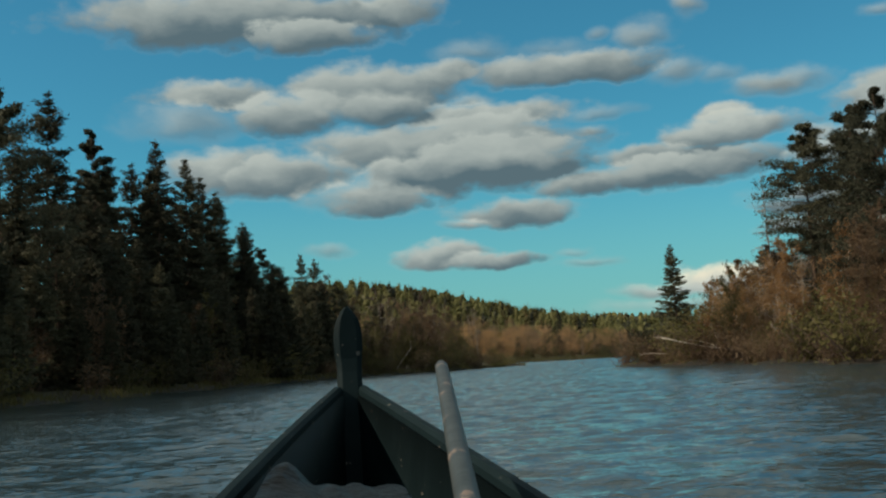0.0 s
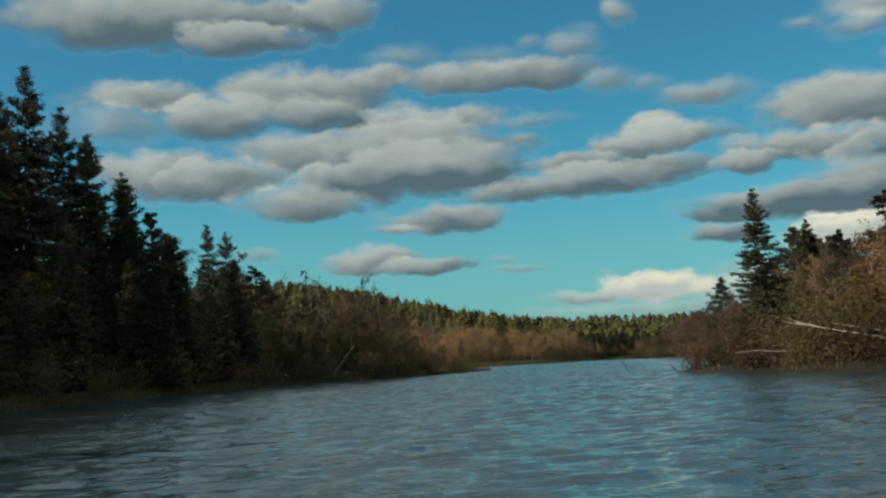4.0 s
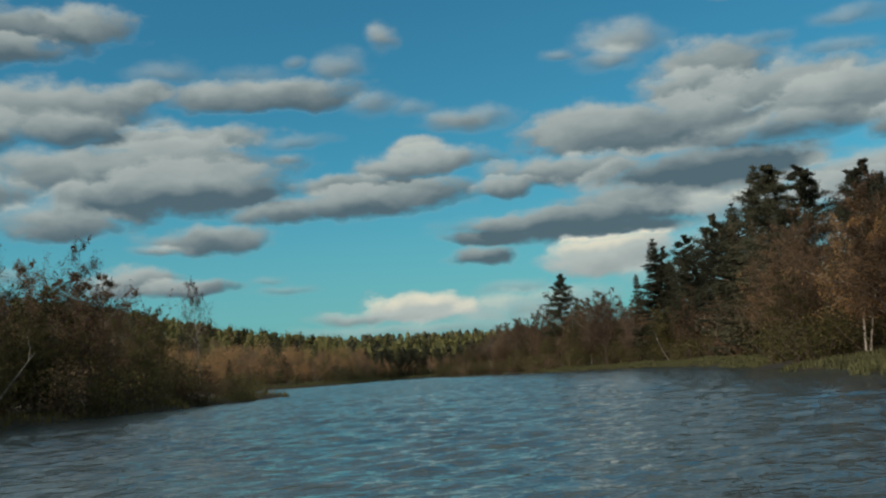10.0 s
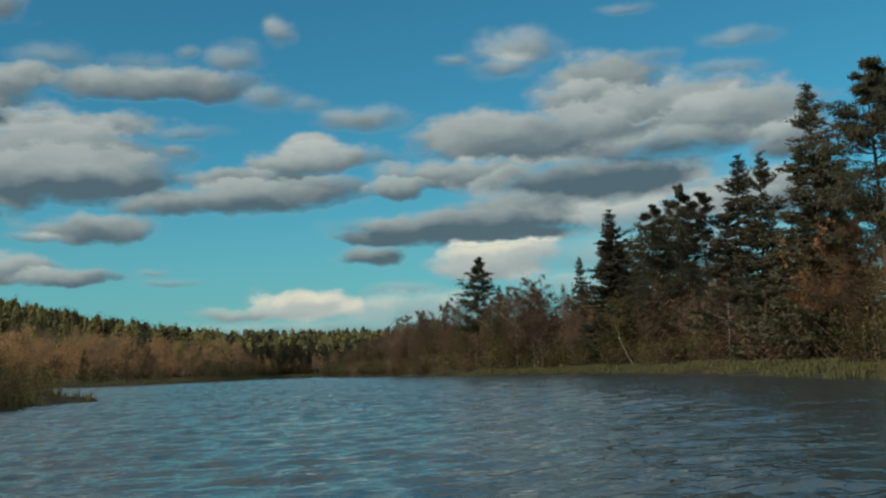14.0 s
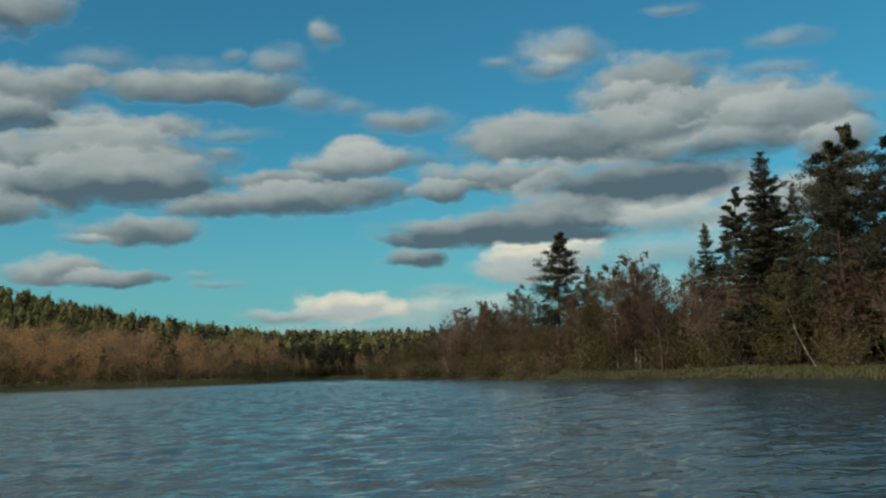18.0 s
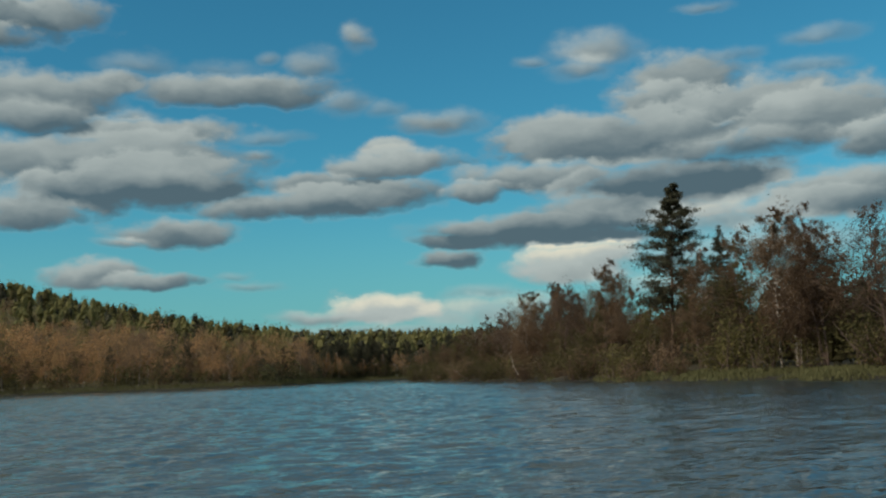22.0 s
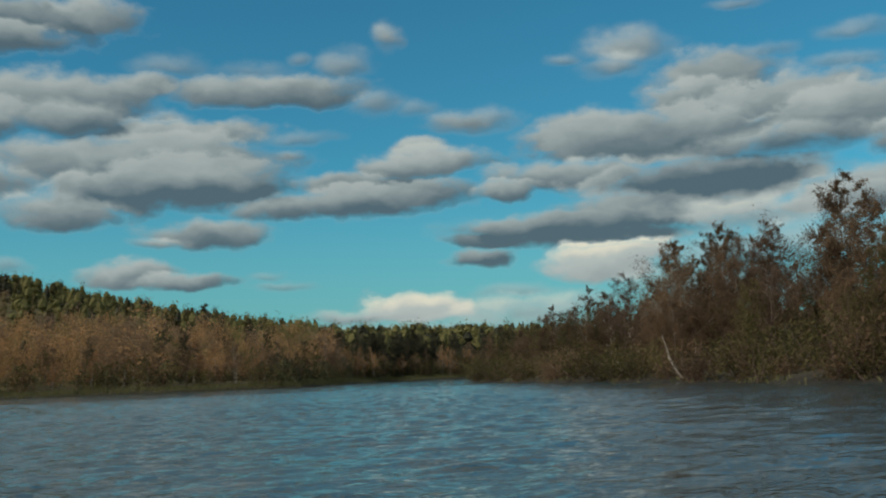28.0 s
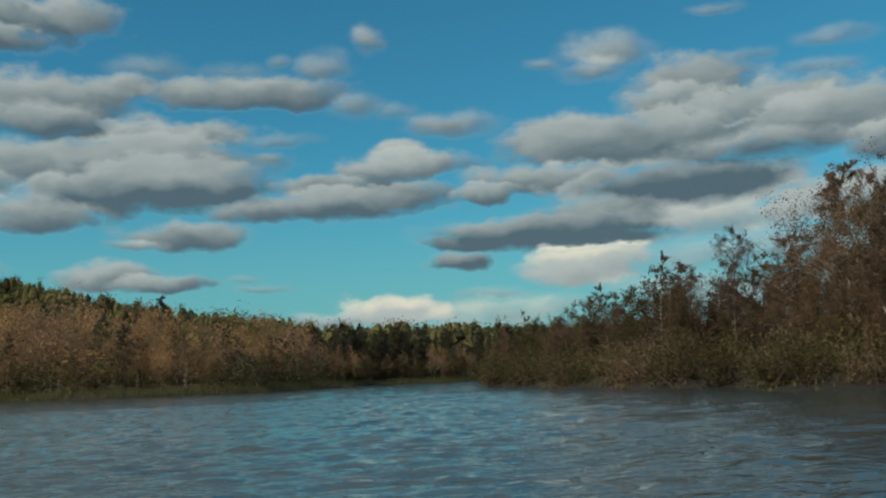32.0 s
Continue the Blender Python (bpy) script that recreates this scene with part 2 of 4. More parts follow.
def leaf_material(name, dark, mid, pale, through_share=0.35):
    """Foliage: each leaf or tuft takes its own tone, and each plant its own."""
    m, nt, b = material(name)
    geo = nt.nodes.new("ShaderNodeNewGeometry")
    info = nt.nodes.new("ShaderNodeObjectInfo")
    ramp = nt.nodes.new("ShaderNodeValToRGB")
    els = ramp.color_ramp.elements
    els.new(0.5)
    for e, (p, c) in zip(els, ((0.0, dark), (0.5, mid), (1.0, pale))):
        e.position, e.color = p, (*c, 1)
    mix = mn(nt, "ShaderNodeMath")
    mix.operation = "MULTIPLY_ADD"
    put(mix.inputs[0], geo.outputs["Random Per Island"])
    mix.inputs[1].default_value = 0.24
    off = mn(nt, "ShaderNodeMath")
    off.operation = "MULTIPLY"
    put(off.inputs[0], info.outputs["Random"])
    off.inputs[1].default_value = 0.76
    put(mix.inputs[2], off.outputs[0])
    put(ramp.inputs[0], mix.outputs[0])
    put(b.inputs["Base Color"], ramp.outputs[0])
    b.inputs["Roughness"].default_value = 0.7
    b.inputs["Specular IOR Level"].default_value = 0.2
    tr = mn(nt, "ShaderNodeBsdfTranslucent", Color=ramp.outputs[0])
    ms = mn(nt, "ShaderNodeMixShader", Fac=through_share)
    put(ms.inputs[1], b.outputs[0])
    put(ms.inputs[2], tr.outputs[0])
    put(nt.nodes["Material Output"].inputs[0], ms.outputs[0])
    return m


def bark_material(name, dark, pale, scale, stretch=0.3, rough=0.85):
    m, nt, b = material(name)
    co = nt.nodes.new("ShaderNodeTexCoord").outputs["Object"]
    vm = mn(nt, "ShaderNodeVectorMath")
    vm.operation = "MULTIPLY"
    put(vm.inputs[0], co)
    vm.inputs[1].default_value = (1, 1, stretch)
    col, h = colour_noise(nt, vm.outputs[0], scale, ((0.3, dark), (0.62, pale)), 6, 0.65)
    put(b.inputs["Base Color"], col)
    b.inputs["Roughness"].default_value = rough
    bump(nt, b, h, 0.6, 0.03)
    return m


SPRUCE = leaf_material("spruce_needles", (0.032, 0.035, 0.025), (0.062, 0.064, 0.043), (0.108, 0.110, 0.070), 0.3)
PINE = leaf_material("pine_needles", (0.026, 0.030, 0.022), (0.052, 0.056, 0.037), (0.094, 0.096, 0.062), 0.3)
RUST = leaf_material("rust_leaves", (0.071, 0.049, 0.032), (0.143, 0.098, 0.062), (0.230, 0.165, 0.107), 0.5)
OCHRE = leaf_material("ochre_leaves", (0.150, 0.085, 0.040), (0.280, 0.165, 0.080), (0.400, 0.255, 0.125), 0.5)
COPPER = leaf_material("copper_leaves", (0.195, 0.110, 0.056), (0.345, 0.204, 0.102), (0.480, 0.305, 0.160), 0.4)
OLIVE = leaf_material("olive_leaves", (0.044, 0.042, 0.018), (0.096, 0.090, 0.037), (0.172, 0.155, 0.063), 0.5)
BARE = leaf_material("withered_leaves", (0.070, 0.049, 0.037), (0.125, 0.087, 0.063), (0.200, 0.145, 0.104), 0.3)
GRASS = leaf_material("bank_grass", (0.070, 0.075, 0.035), (0.125, 0.130, 0.062), (0.195, 0.192, 0.100), 0.35)
# conifer needles of the far hills; sunlight and haze are put into the paler colour
HILL = leaf_material("sunlit_hill_needles", (0.128, 0.132, 0.056), (0.226, 0.222, 0.094), (0.310, 0.290, 0.124), 0.5)
BARK_DARK = bark_material("conifer_bark", (0.030, 0.022, 0.016), (0.085, 0.060, 0.042), 9)
BARK_PINE = bark_material("pine_bark", (0.036, 0.024, 0.017), (0.095, 0.058, 0.038), 7)
BARK_BIRCH = bark_material("birch_bark", (0.060, 0.050, 0.044), (0.420, 0.390, 0.350), 5, 1.6)
TWIG = bark_material("twig_bark", (0.045, 0.030, 0.026), (0.105, 0.075, 0.062), 10)
REDWOOD = bark_material("wet_driftwood", (0.045, 0.026, 0.022), (0.120, 0.066, 0.052), 12)
DEADWOOD = bark_material("weathered_wood", (0.090, 0.080, 0.072), (0.250, 0.225, 0.200), 12)

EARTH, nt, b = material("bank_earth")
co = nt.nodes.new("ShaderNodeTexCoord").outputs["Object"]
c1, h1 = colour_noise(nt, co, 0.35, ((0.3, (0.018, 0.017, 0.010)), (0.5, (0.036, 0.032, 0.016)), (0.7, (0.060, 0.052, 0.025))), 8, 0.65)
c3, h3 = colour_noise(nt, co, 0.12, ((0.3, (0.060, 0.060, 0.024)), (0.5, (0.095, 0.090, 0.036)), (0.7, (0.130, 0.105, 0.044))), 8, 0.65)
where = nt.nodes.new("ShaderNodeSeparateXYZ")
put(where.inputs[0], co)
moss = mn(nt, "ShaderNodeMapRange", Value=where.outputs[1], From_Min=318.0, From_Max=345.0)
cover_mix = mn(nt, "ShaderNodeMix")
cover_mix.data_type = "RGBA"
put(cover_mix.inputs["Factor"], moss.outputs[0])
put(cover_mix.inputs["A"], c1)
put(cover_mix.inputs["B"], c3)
# wet mud along the waterline
wet = mn(nt, "ShaderNodeMapRange", Value=where.outputs[2], From_Min=0.16, From_Max=0.42)
mud_mix = mn(nt, "ShaderNodeMix")
mud_mix.data_type = "RGBA"
put(mud_mix.inputs["Factor"], wet.outputs[0])
mud_mix.inputs["A"].default_value = (0.012, 0.011, 0.008, 1)
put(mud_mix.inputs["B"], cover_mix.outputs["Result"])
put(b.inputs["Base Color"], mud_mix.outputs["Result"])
b.inputs["Roughness"].default_value = 0.95
c2, h2 = colour_noise(nt, co, 4.0, ((0.3, (0, 0, 0)), (0.7, (1, 1, 1))), 6)
bump(nt, b, h2, 0.9, 0.15)

WATER, nt, b = material("river_water")
co = nt.nodes.new("ShaderNodeTexCoord").outputs["Object"]


def ripples(scale, squash, turn, detail):
    mp = mn(nt, "ShaderNodeMapping", Vector=co, Rotation=(0, 0, radians(turn)), Scale=(scale * squash, scale, 1))
    return mn(nt, "ShaderNodeTexNoise", Vector=mp.outputs[0], Scale=1.0, Detail=detail, Roughness=0.55).outputs[0]


def combine(op, a, c):
    n = mn(nt, "ShaderNodeMath")
    n.operation = op
    put(n.inputs[0], a)
    put(n.inputs[1], c)
    return n.outputs[0]


swell = ripples(4.6, 0.60, 8, 2)
chop = ripples(11.0, 0.7, -11, 2)
gust = mn(nt, "ShaderNodeMapRange", Value=ripples(0.05, 0.6, 30, 3), From_Min=0.34, From_Max=0.64, To_Min=0.65, To_Max=1.15).outputs[0]
sets = mn(nt, "ShaderNodeMapRange", Value=ripples(0.75, 0.5, -4, 2), From_Min=0.3, From_Max=0.7, To_Min=0.45, To_Max=1.55).outputs[0]
crest = combine("SUBTRACT", 1.0, combine("ABSOLUTE", combine("MULTIPLY", combine("SUBTRACT", swell, 0.5), 4.0), 0.0))
height = combine("ADD", combine("MULTIPLY", crest, 0.40), combine("MULTIPLY", chop, 0.40))
height = combine("MULTIPLY", combine("MULTIPLY", height, gust), sets)
b.inputs["Base Color"].default_value = (0.030, 0.050, 0.060, 1)
b.inputs["Roughness"].default_value = 0.06
b.inputs["IOR"].default_value = 1.333
bump(nt, b, height, 1.0, 0.03)

# ---- ground and water ----
LEFT_SHORE = ((-70, -140), (-40, -60), (-26, 0), (-20, 28), (-17, 48), (-14.5, 68), (-11.5, 86), (-7.5, 102), (-2, 114), (3, 123), (7.5, 134),
              (9.6, 142), (9.4, 147), (5, 156), (-6, 176), (-24, 215), (-42, 262), (-38, 300), (-16, 318), (8, 314), (30, 300), (45, 297), (54, 314),
              (62, 338), (86, 351), (130, 352), (300, 330))
RIGHT_SHORE = ((60, -140), (34, -60), (22, 0), (18, 24), (16, 42), (14.6, 56), (12.8, 66), (12.2, 73.5), (14.6, 78), (18, 85.5), (22, 97), (27, 109),
               (32.5, 122), (39, 137), (44.5, 155), (47, 175), (47.8, 195), (48.9, 211), (51.3, 222), (52.2, 238), (55, 262), (60, 280),
               (67, 290), (90, 297), (150, 300), (300, 280))
RING = np.array(LEFT_SHORE + RIGHT_SHORE[::-1], float)


def inland(x, y):
    """Metres from the waterline: positive on land, negative over water."""
    x, y = np.atleast_1d(np.asarray(x, float)), np.atleast_1d(np.asarray(y, float))
    x = x + 0.7 * np.sin(y * 0.61 + 1.3) + 0.4 * np.sin(y * 1.37) + 0.5 * np.sin(x * 0.8 + y * 0.33)
    a, c = RING, np.roll(RING, -1, axis=0)
    best = np.full(x.shape, 1e9)
    inside = np.zeros(x.shape, bool)
    for (x0, y0), (x1, y1) in zip(a, c):
        dx, dy = x1 - x0, y1 - y0
        s = np.clip(((x - x0) * dx + (y - y0) * dy) / (dx * dx + dy * dy), 0, 1)
        best = np.minimum(best, np.hypot(x - x0 - s * dx, y - y0 - s * dy))
        if y0 != y1:
            inside ^= ((y0 > y) != (y1 > y)) & (x < (x1 - x0) * (y - y0) / (y1 - y0) + x0)
    return np.where(inside, -best, best)


def lumps(x, y):
    return np.sin(x * 0.31 + 0.7 * np.sin(y * 0.23)) * np.sin(y * 0.27 + 0.5) + 0.5 * np.sin(x * 0.83 + y * 0.7) * np.sin(y * 0.91 - x * 0.4)


def ground_z(x, y):
    x, y = np.atleast_1d(np.asarray(x, float)), np.atleast_1d(np.asarray(y, float))
    d = inland(x, y)
    land = 0.42 * (1 - np.exp(-np.maximum(d, 0) / 1.1)) + 0.022 * np.clip(d, 0, 60) + 0.12 * lumps(x, y) * np.clip(d / 3, 0, 1)
    hill = 34 * np.exp(-(((x + 60) / 122) ** 2 + ((y - 590) / 130) ** 2)) + 26 * np.exp(-(((x + 250) / 260) ** 2 + ((y - 900) / 260) ** 2))
    ridge = 22 / (1 + np.exp(-(y - 760 + 0.25 * x) / 60)) + 3 * np.exp(-(((x - 120) / 110) ** 2 + ((y - 480) / 70) ** 2))
    far = np.clip((d - 15) / 60, 0, 1)
    return np.where(d > 0, land + far * (hill + ridge), np.maximum(d * 0.3, -1.6))


def spaced(lo, hi, step, outer):
    mid = np.arange(lo, hi + step, step)
    grow, s, v = [], step, 0.0
    while v < outer:
        s *= 1.22
        v += s
        grow.append(v)
    grow = np.array(grow)
    return np.concatenate([lo - grow[::-1], mid, mid[-1] + grow])


def grid_mesh(name, xs, ys, zfun, mat):
    X, Y = np.meshgrid(xs, ys)
    Z = zfun(X.ravel(), Y.ravel())
    nx, ny = len(xs), len(ys)
    me = bpy.data.meshes.new(name)
    verts = np.column_stack([X.ravel(), Y.ravel(), Z])
    i = (np.arange(ny - 1)[:, None] * nx + np.arange(nx - 1)[None, :]).ravel()
    quads = np.column_stack([i, i + 1, i + nx + 1, i + nx])
    me.from_pydata(verts.tolist(), [], quads.tolist())
    me.polygons.foreach_set("use_smooth", np.ones(len(quads), bool))
    me.materials.append(mat)
    return new(name, me)


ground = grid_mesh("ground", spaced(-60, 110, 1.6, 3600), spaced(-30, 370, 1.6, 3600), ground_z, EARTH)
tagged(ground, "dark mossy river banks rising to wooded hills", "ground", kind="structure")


def waves(x, y):
    """Short wind ripples, one to three centimetres high, running down the reach in sets."""
    rng = np.random.default_rng(21)
    z = np.zeros_like(x)
    for k in range(22):
        length = 0.27 * 1.06 ** k
        way = rng.normal() * 0.6 + 1.4
        ph, reach = rng.uniform(0, 6.283, 2)
        drift = 1.7 * np.sin((x * math.sin(way * 3 + k) + y * math.cos(way * 2 + k)) * 0.3 / length ** 0.5 + ph)
        sets = 0.75 + 0.55 * np.sin(x * (0.9 + 0.1 * k) + 1.3 * np.sin(y * 0.7 + reach)) * np.sin(y * (0.5 + 0.06 * k) + reach)
        z += length * 0.0088 * sets * np.sin((x * math.cos(way) + y * math.sin(way)) * 6.283 / length + ph + drift)
    return z


def water_sheet():
    """One sheet: fine cells along the middle of the river, coarse ones out to the banks."""
    ys = np.concatenate([np.arange(-120, -2, 6.0), np.arange(-2, 212, 0.10), np.arange(212, 245, 0.18), np.arange(245, 300, 0.5), np.arange(300, 420, 8.0)])
    us = np.concatenate([[-260, -140, -90, -60, -40], np.arange(-32, -16, 0.6), np.arange(-16, -6, 0.36), np.arange(-6, 6, 0.125),
                         np.arange(6, 16, 0.36), np.arange(16, 32.1, 0.6), [40, 60, 90, 140, 260]])
    Y, U = np.meshgrid(ys, us, indexing="ij")
    X = U + np.interp(ys, (0, 60, 120, 200, 300), (-1, 0, 13, 30, 48))[:, None]
    calm = np.clip((18 - np.abs(U)) / 11, 0.7, 1) * np.clip((32 - np.abs(U)) / 4, 0, 1) * np.clip((Y + 4) / 2, 0, 1) * np.clip((296 - Y) / 10, 0, 1)
    calm *= 1 - 0.55 * np.clip((-U - 2) / 6, 0, 1) * np.clip((75 - Y) / 25, 0, 1)      # lee of the tall left bank
    Z = waves(X.ravel(), Y.ravel()).reshape(X.shape) * calm
    nx, ny = len(us), len(ys)
    i = (np.arange(ny - 1)[:, None] * nx + np.arange(nx - 1)[None, :]).ravel()
    quads = np.column_stack([i, i + 1, i + nx + 1, i + nx]).astype(np.int32)
    me = bpy.data.meshes.new("water")
    me.vertices.add(nx * ny)
    me.vertices.foreach_set("co", np.column_stack([X.ravel(), Y.ravel(), Z.ravel()]).astype(np.float32).ravel())
    me.loops.add(quads.size)
    me.loops.foreach_set("vertex_index", quads.ravel())
    me.polygons.add(len(quads))
    me.polygons.foreach_set("loop_start", np.arange(0, quads.size, 4, dtype=np.int32))
    me.update(calc_edges=True)
    me.polygons.foreach_set("use_smooth", np.ones(len(quads), bool))
    me.materials.append(WATER)
    return new("water", me)


water = water_sheet()
tagged(water, "rippled blue-grey river water reflecting the sky", "water", kind="structure")

# ---- plant building ----
def mesh_from(name, verts, faces, mats, index=None, smooth=False):
    me = bpy.data.meshes.new(name)
    me.from_pydata([tuple(v) for v in verts], [], [tuple(f) for f in faces])
    for m in mats:
        me.materials.append(m)
    if index is not None:
        me.polygons.foreach_set("material_index", np.asarray(index, np.int32))
    if smooth:
        me.polygons.foreach_set("use_smooth", np.ones(len(me.polygons), bool))
    return me


class Wood:
    """Tapered limbs, gathered into one mesh."""

    def __init__(self):
        self.v, self.f = [], []

    def limb(self, points, radii, sides=6):
        base = len(self.v)
        n = len(points)
        run = (Vector(points[-1]) - Vector(points[0])).normalized()
        ref = Vector((0.31, 0.95, 0.0)) if abs(run.z) > 0.7 else Vector((0.1, 0.2, 1.0))
        for k, (p, r) in enumerate(zip(points, radii)):
            p = Vector(p)
            ax = (Vector(points[min(k + 1, n - 1)]) - Vector(points[max(k - 1, 0)])).normalized()
            u = ax.cross(ref).normalized()
            w = ax.cross(u)
            for s in range(sides):
                a = 2 * math.pi * s / sides
                self.v.append(p + (u * math.cos(a) + w * math.sin(a)) * r)
        for k in range(n - 1):
            for s in range(sides):
                a, c = base + k * sides + s, base + k * sides + (s + 1) % sides
                self.f.append((a, c, c + sides, a + sides))
        self.f.append(tuple(base + (n - 1) * sides + s for s in range(sides)))


class Leaves:
    """Small flat leaves or needle tufts, each an island of its own."""

    def __init__(self, rng):
        self.c, self.u, self.w, self.rng = [], [], [], rng

    def add(self, centre, along, across):
        self.c.append(centre)
        self.u.append(along)
        self.w.append(across)

    def spray(self, centres, length, width, lead=None, spread=1.0):
        n = len(centres)
        d = self.rng.normal(size=(n, 3)) * spread
        if lead is not None:
            d = d + lead
        d /= np.linalg.norm(d, axis=1)[:, None]
        o = self.rng.normal(size=(n, 3))
        o -= d * np.sum(o * d, axis=1)[:, None]
        o /= np.linalg.norm(o, axis=1)[:, None] + 1e-9
        s = self.rng.uniform(0.45, 1.3, (n, 1))
        self.c.extend(centres)
        self.u.extend(d * length * s)
        self.w.extend(o * width * s)

    def mesh(self, name, mat):
        c, u, w = (np.array(a, float) for a in (self.c, self.u, self.w))
        n = len(c)
        v = np.empty((n, 3, 3))
        v[:, 0], v[:, 1], v[:, 2] = c - u * 0.5 + w * 0.6, c - u * 0.5 - w * 0.6, c + u * 0.6
        f = np.arange(n * 3).reshape(n, 3)
        return mesh_from(name, v.reshape(-1, 3).tolist(), f.tolist(), [mat])


def plant(name, wood, leaves, bark, leaf_mat, label, category, group, crown="crown"):
    root = new(name)
    root.empty_display_size = 0.3
    t = new("trunk", mesh_from("trunk", wood.v, wood.f, [bark], smooth=True))
    t.parent = root
    if leaves is not None and leaves.c:
        k = new(crown, leaves.mesh(crown, leaf_mat))
        k.parent = root
    tagged(root, label, category, group)
    return root


def bent_axis(rng, h, lean, n=9):
    ph = rng.uniform(0, 6.28, 2)
    z = np.linspace(0, h, n)
    x = lean * (z / h) ** 1.5 * h * 0.04 * math.cos(ph[0]) + 0.05 * np.sin(z / h * 5 + ph[1]) * (z / h)
    y = lean * (z / h) ** 1.5 * h * 0.04 * math.sin(ph[0]) + 0.05 * np.cos(z / h * 4 + ph[0]) * (z / h)
    return np.column_stack([x, y, z])


def on_axis(ax, z):
    return np.array([np.interp(z, ax[:, 2], ax[:, k]) for k in range(3)])


def spruce(seed, h=12.0, full=1.0, girth=0.17, ragged=0.25, mat=SPRUCE, bare=0.05):
    rng = np.random.default_rng(seed)
    ax = bent_axis(rng, h, 0.5)
    wood, lv = Wood(), Leaves(rng)
    wood.limb([*ax], [max(0.012, 0.0105 * h * (1 - 0.97 * k / 8)) for k in range(9)], 7)
    z = h * bare
    while z < h * 0.985:
        f = z / h
        reach = h * girth * (1 - f) ** 0.8 * min(1, 0.55 + f * 3) + 0.03
        for a in rng.uniform(0, 6.283, int(rng.integers(7, 11))):
            r = reach * (1 + rng.normal() * ragged)
            if r < 0.08:
                continue
            o = on_axis(ax, z + rng.normal() * 0.08)
            dirn = np.array([math.cos(a), math.sin(a), 0])
            tip_up = (0.5 if f > 0.8 else -0.22) * r
            n = max(5, int((r + 0.3) * 46 * full))
            s = np.sqrt(rng.uniform(0.02, 1, n))
            p = o + dirn * (r * s)[:, None]
            p[:, 2] += tip_up * s + 0.10 * r * (s ** 3) * 2
            p += rng.normal(size=p.shape) * np.array([0.10, 0.10, 0.06]) * (0.5 + 0.6 * (1 - f)) * (0.4 + s[:, None])
            size = min(1.0, 0.38 + 0.55 * r) / full ** 0.45
            lv.spray(p, 0.27 * size, 0.075 * size, lead=dirn * 1.1 + np.array([0, 0, 0.1]), spread=0.6)
            if r > 0.5 and rng.random() < 0.5:
                wood.limb([o, o + dirn * r * 0.8 + np.array([0, 0, tip_up * 0.8])], [0.022, 0.006], 3)
        z += h * 0.026 * (1.15 - 0.35 * f) * rng.uniform(0.8, 1.25)
    return wood, lv


def pine(seed, h=13.0, full=1.0, bare=0.42, girth=0.17, lean=1.0, cone=False, limbs=64, dense=4):
    rng = np.random.default_rng(seed)
    ax = bent_axis(rng, h, lean)
    wood, lv = Wood(), Leaves(rng)
    wood.limb([*ax], [max(0.02, 0.0125 * h * (1 - 0.93 * k / 8)) for k in range(9)], 7)
    n_limb = int(limbs * (0.6 + 0.4 * full))
    for i in range(n_limb):
        f = bare + (0.985 - bare) * (i + rng.uniform(0, 1)) / n_limb
        if cone:
            f = bare + (0.985 - bare) * (round(13 * i / n_limb) + 0.5 + rng.normal() * 0.5) / 14
        g = (f - bare) / (1 - bare)
        a = rng.uniform(0, 6.283)
        r = h * girth * (0.45 + 0.75 * math.sin(math.pi * min(1, 0.28 + 0.68 * g))) * (1 - 0.72 * g ** 2.2) * rng.uniform(0.55, 1.15)
        if cone:
            r = h * girth * (1.05 - 0.97 * g ** 1.15) * rng.uniform(0.55, 1.1)
        o = on_axis(ax, f * h)
        dirn = np.array([math.cos(a), math.sin(a), 0])
        up = (0.10 + 0.45 * g + rng.normal() * 0.12) * r
        tip = o + dirn * r + np.array([0, 0, up])
        knee = o + dirn * r * 0.55 + np.array([0, 0, up * 0.25])
        wood.limb([o, knee, tip], [0.045 * (1 - 0.6 * g), 0.03 * (1 - 0.5 * g), 0.008], 4)
        for s in rng.uniform(0.3, 1.05, int(rng.integers(dense, dense + 3))):
            c = (knee + (tip - knee) * (s - 0.5) * 2) if s > 0.5 else (o + (knee - o) * s * 2)
            c = c + rng.normal(size=3) * np.array([0.22, 0.22, 0.10]) * r * 0.5
            m = int(88 * full)
            along_limb = dirn * rng.normal(size=(m, 1)) * 0.13 * r
            b = rng.normal(size=(m, 3)) * (np.array([0.30, 0.30, 0.16]) * (0.14 + 0.22 * r) if cone else np.array([0.30, 0.30, 0.18]) * (0.15 + 0.23 * r))
            lv.spray(c + b + along_limb, 0.18 / full ** 0.45, 0.052 / full ** 0.45, lead=np.array([0, 0, 0.5]), spread=0.8)
    for i in range(6):
        o = on_axis(ax, h * rng.uniform(bare * 0.45, bare))
        a = rng.uniform(0, 6.283)
        r = rng.uniform(0.5, 1.3)
        wood.limb([o, o + np.array([math.cos(a) * r, math.sin(a) * r, rng.uniform(-0.3, 0.1)])], [0.022, 0.006], 3)
    return wood, lv


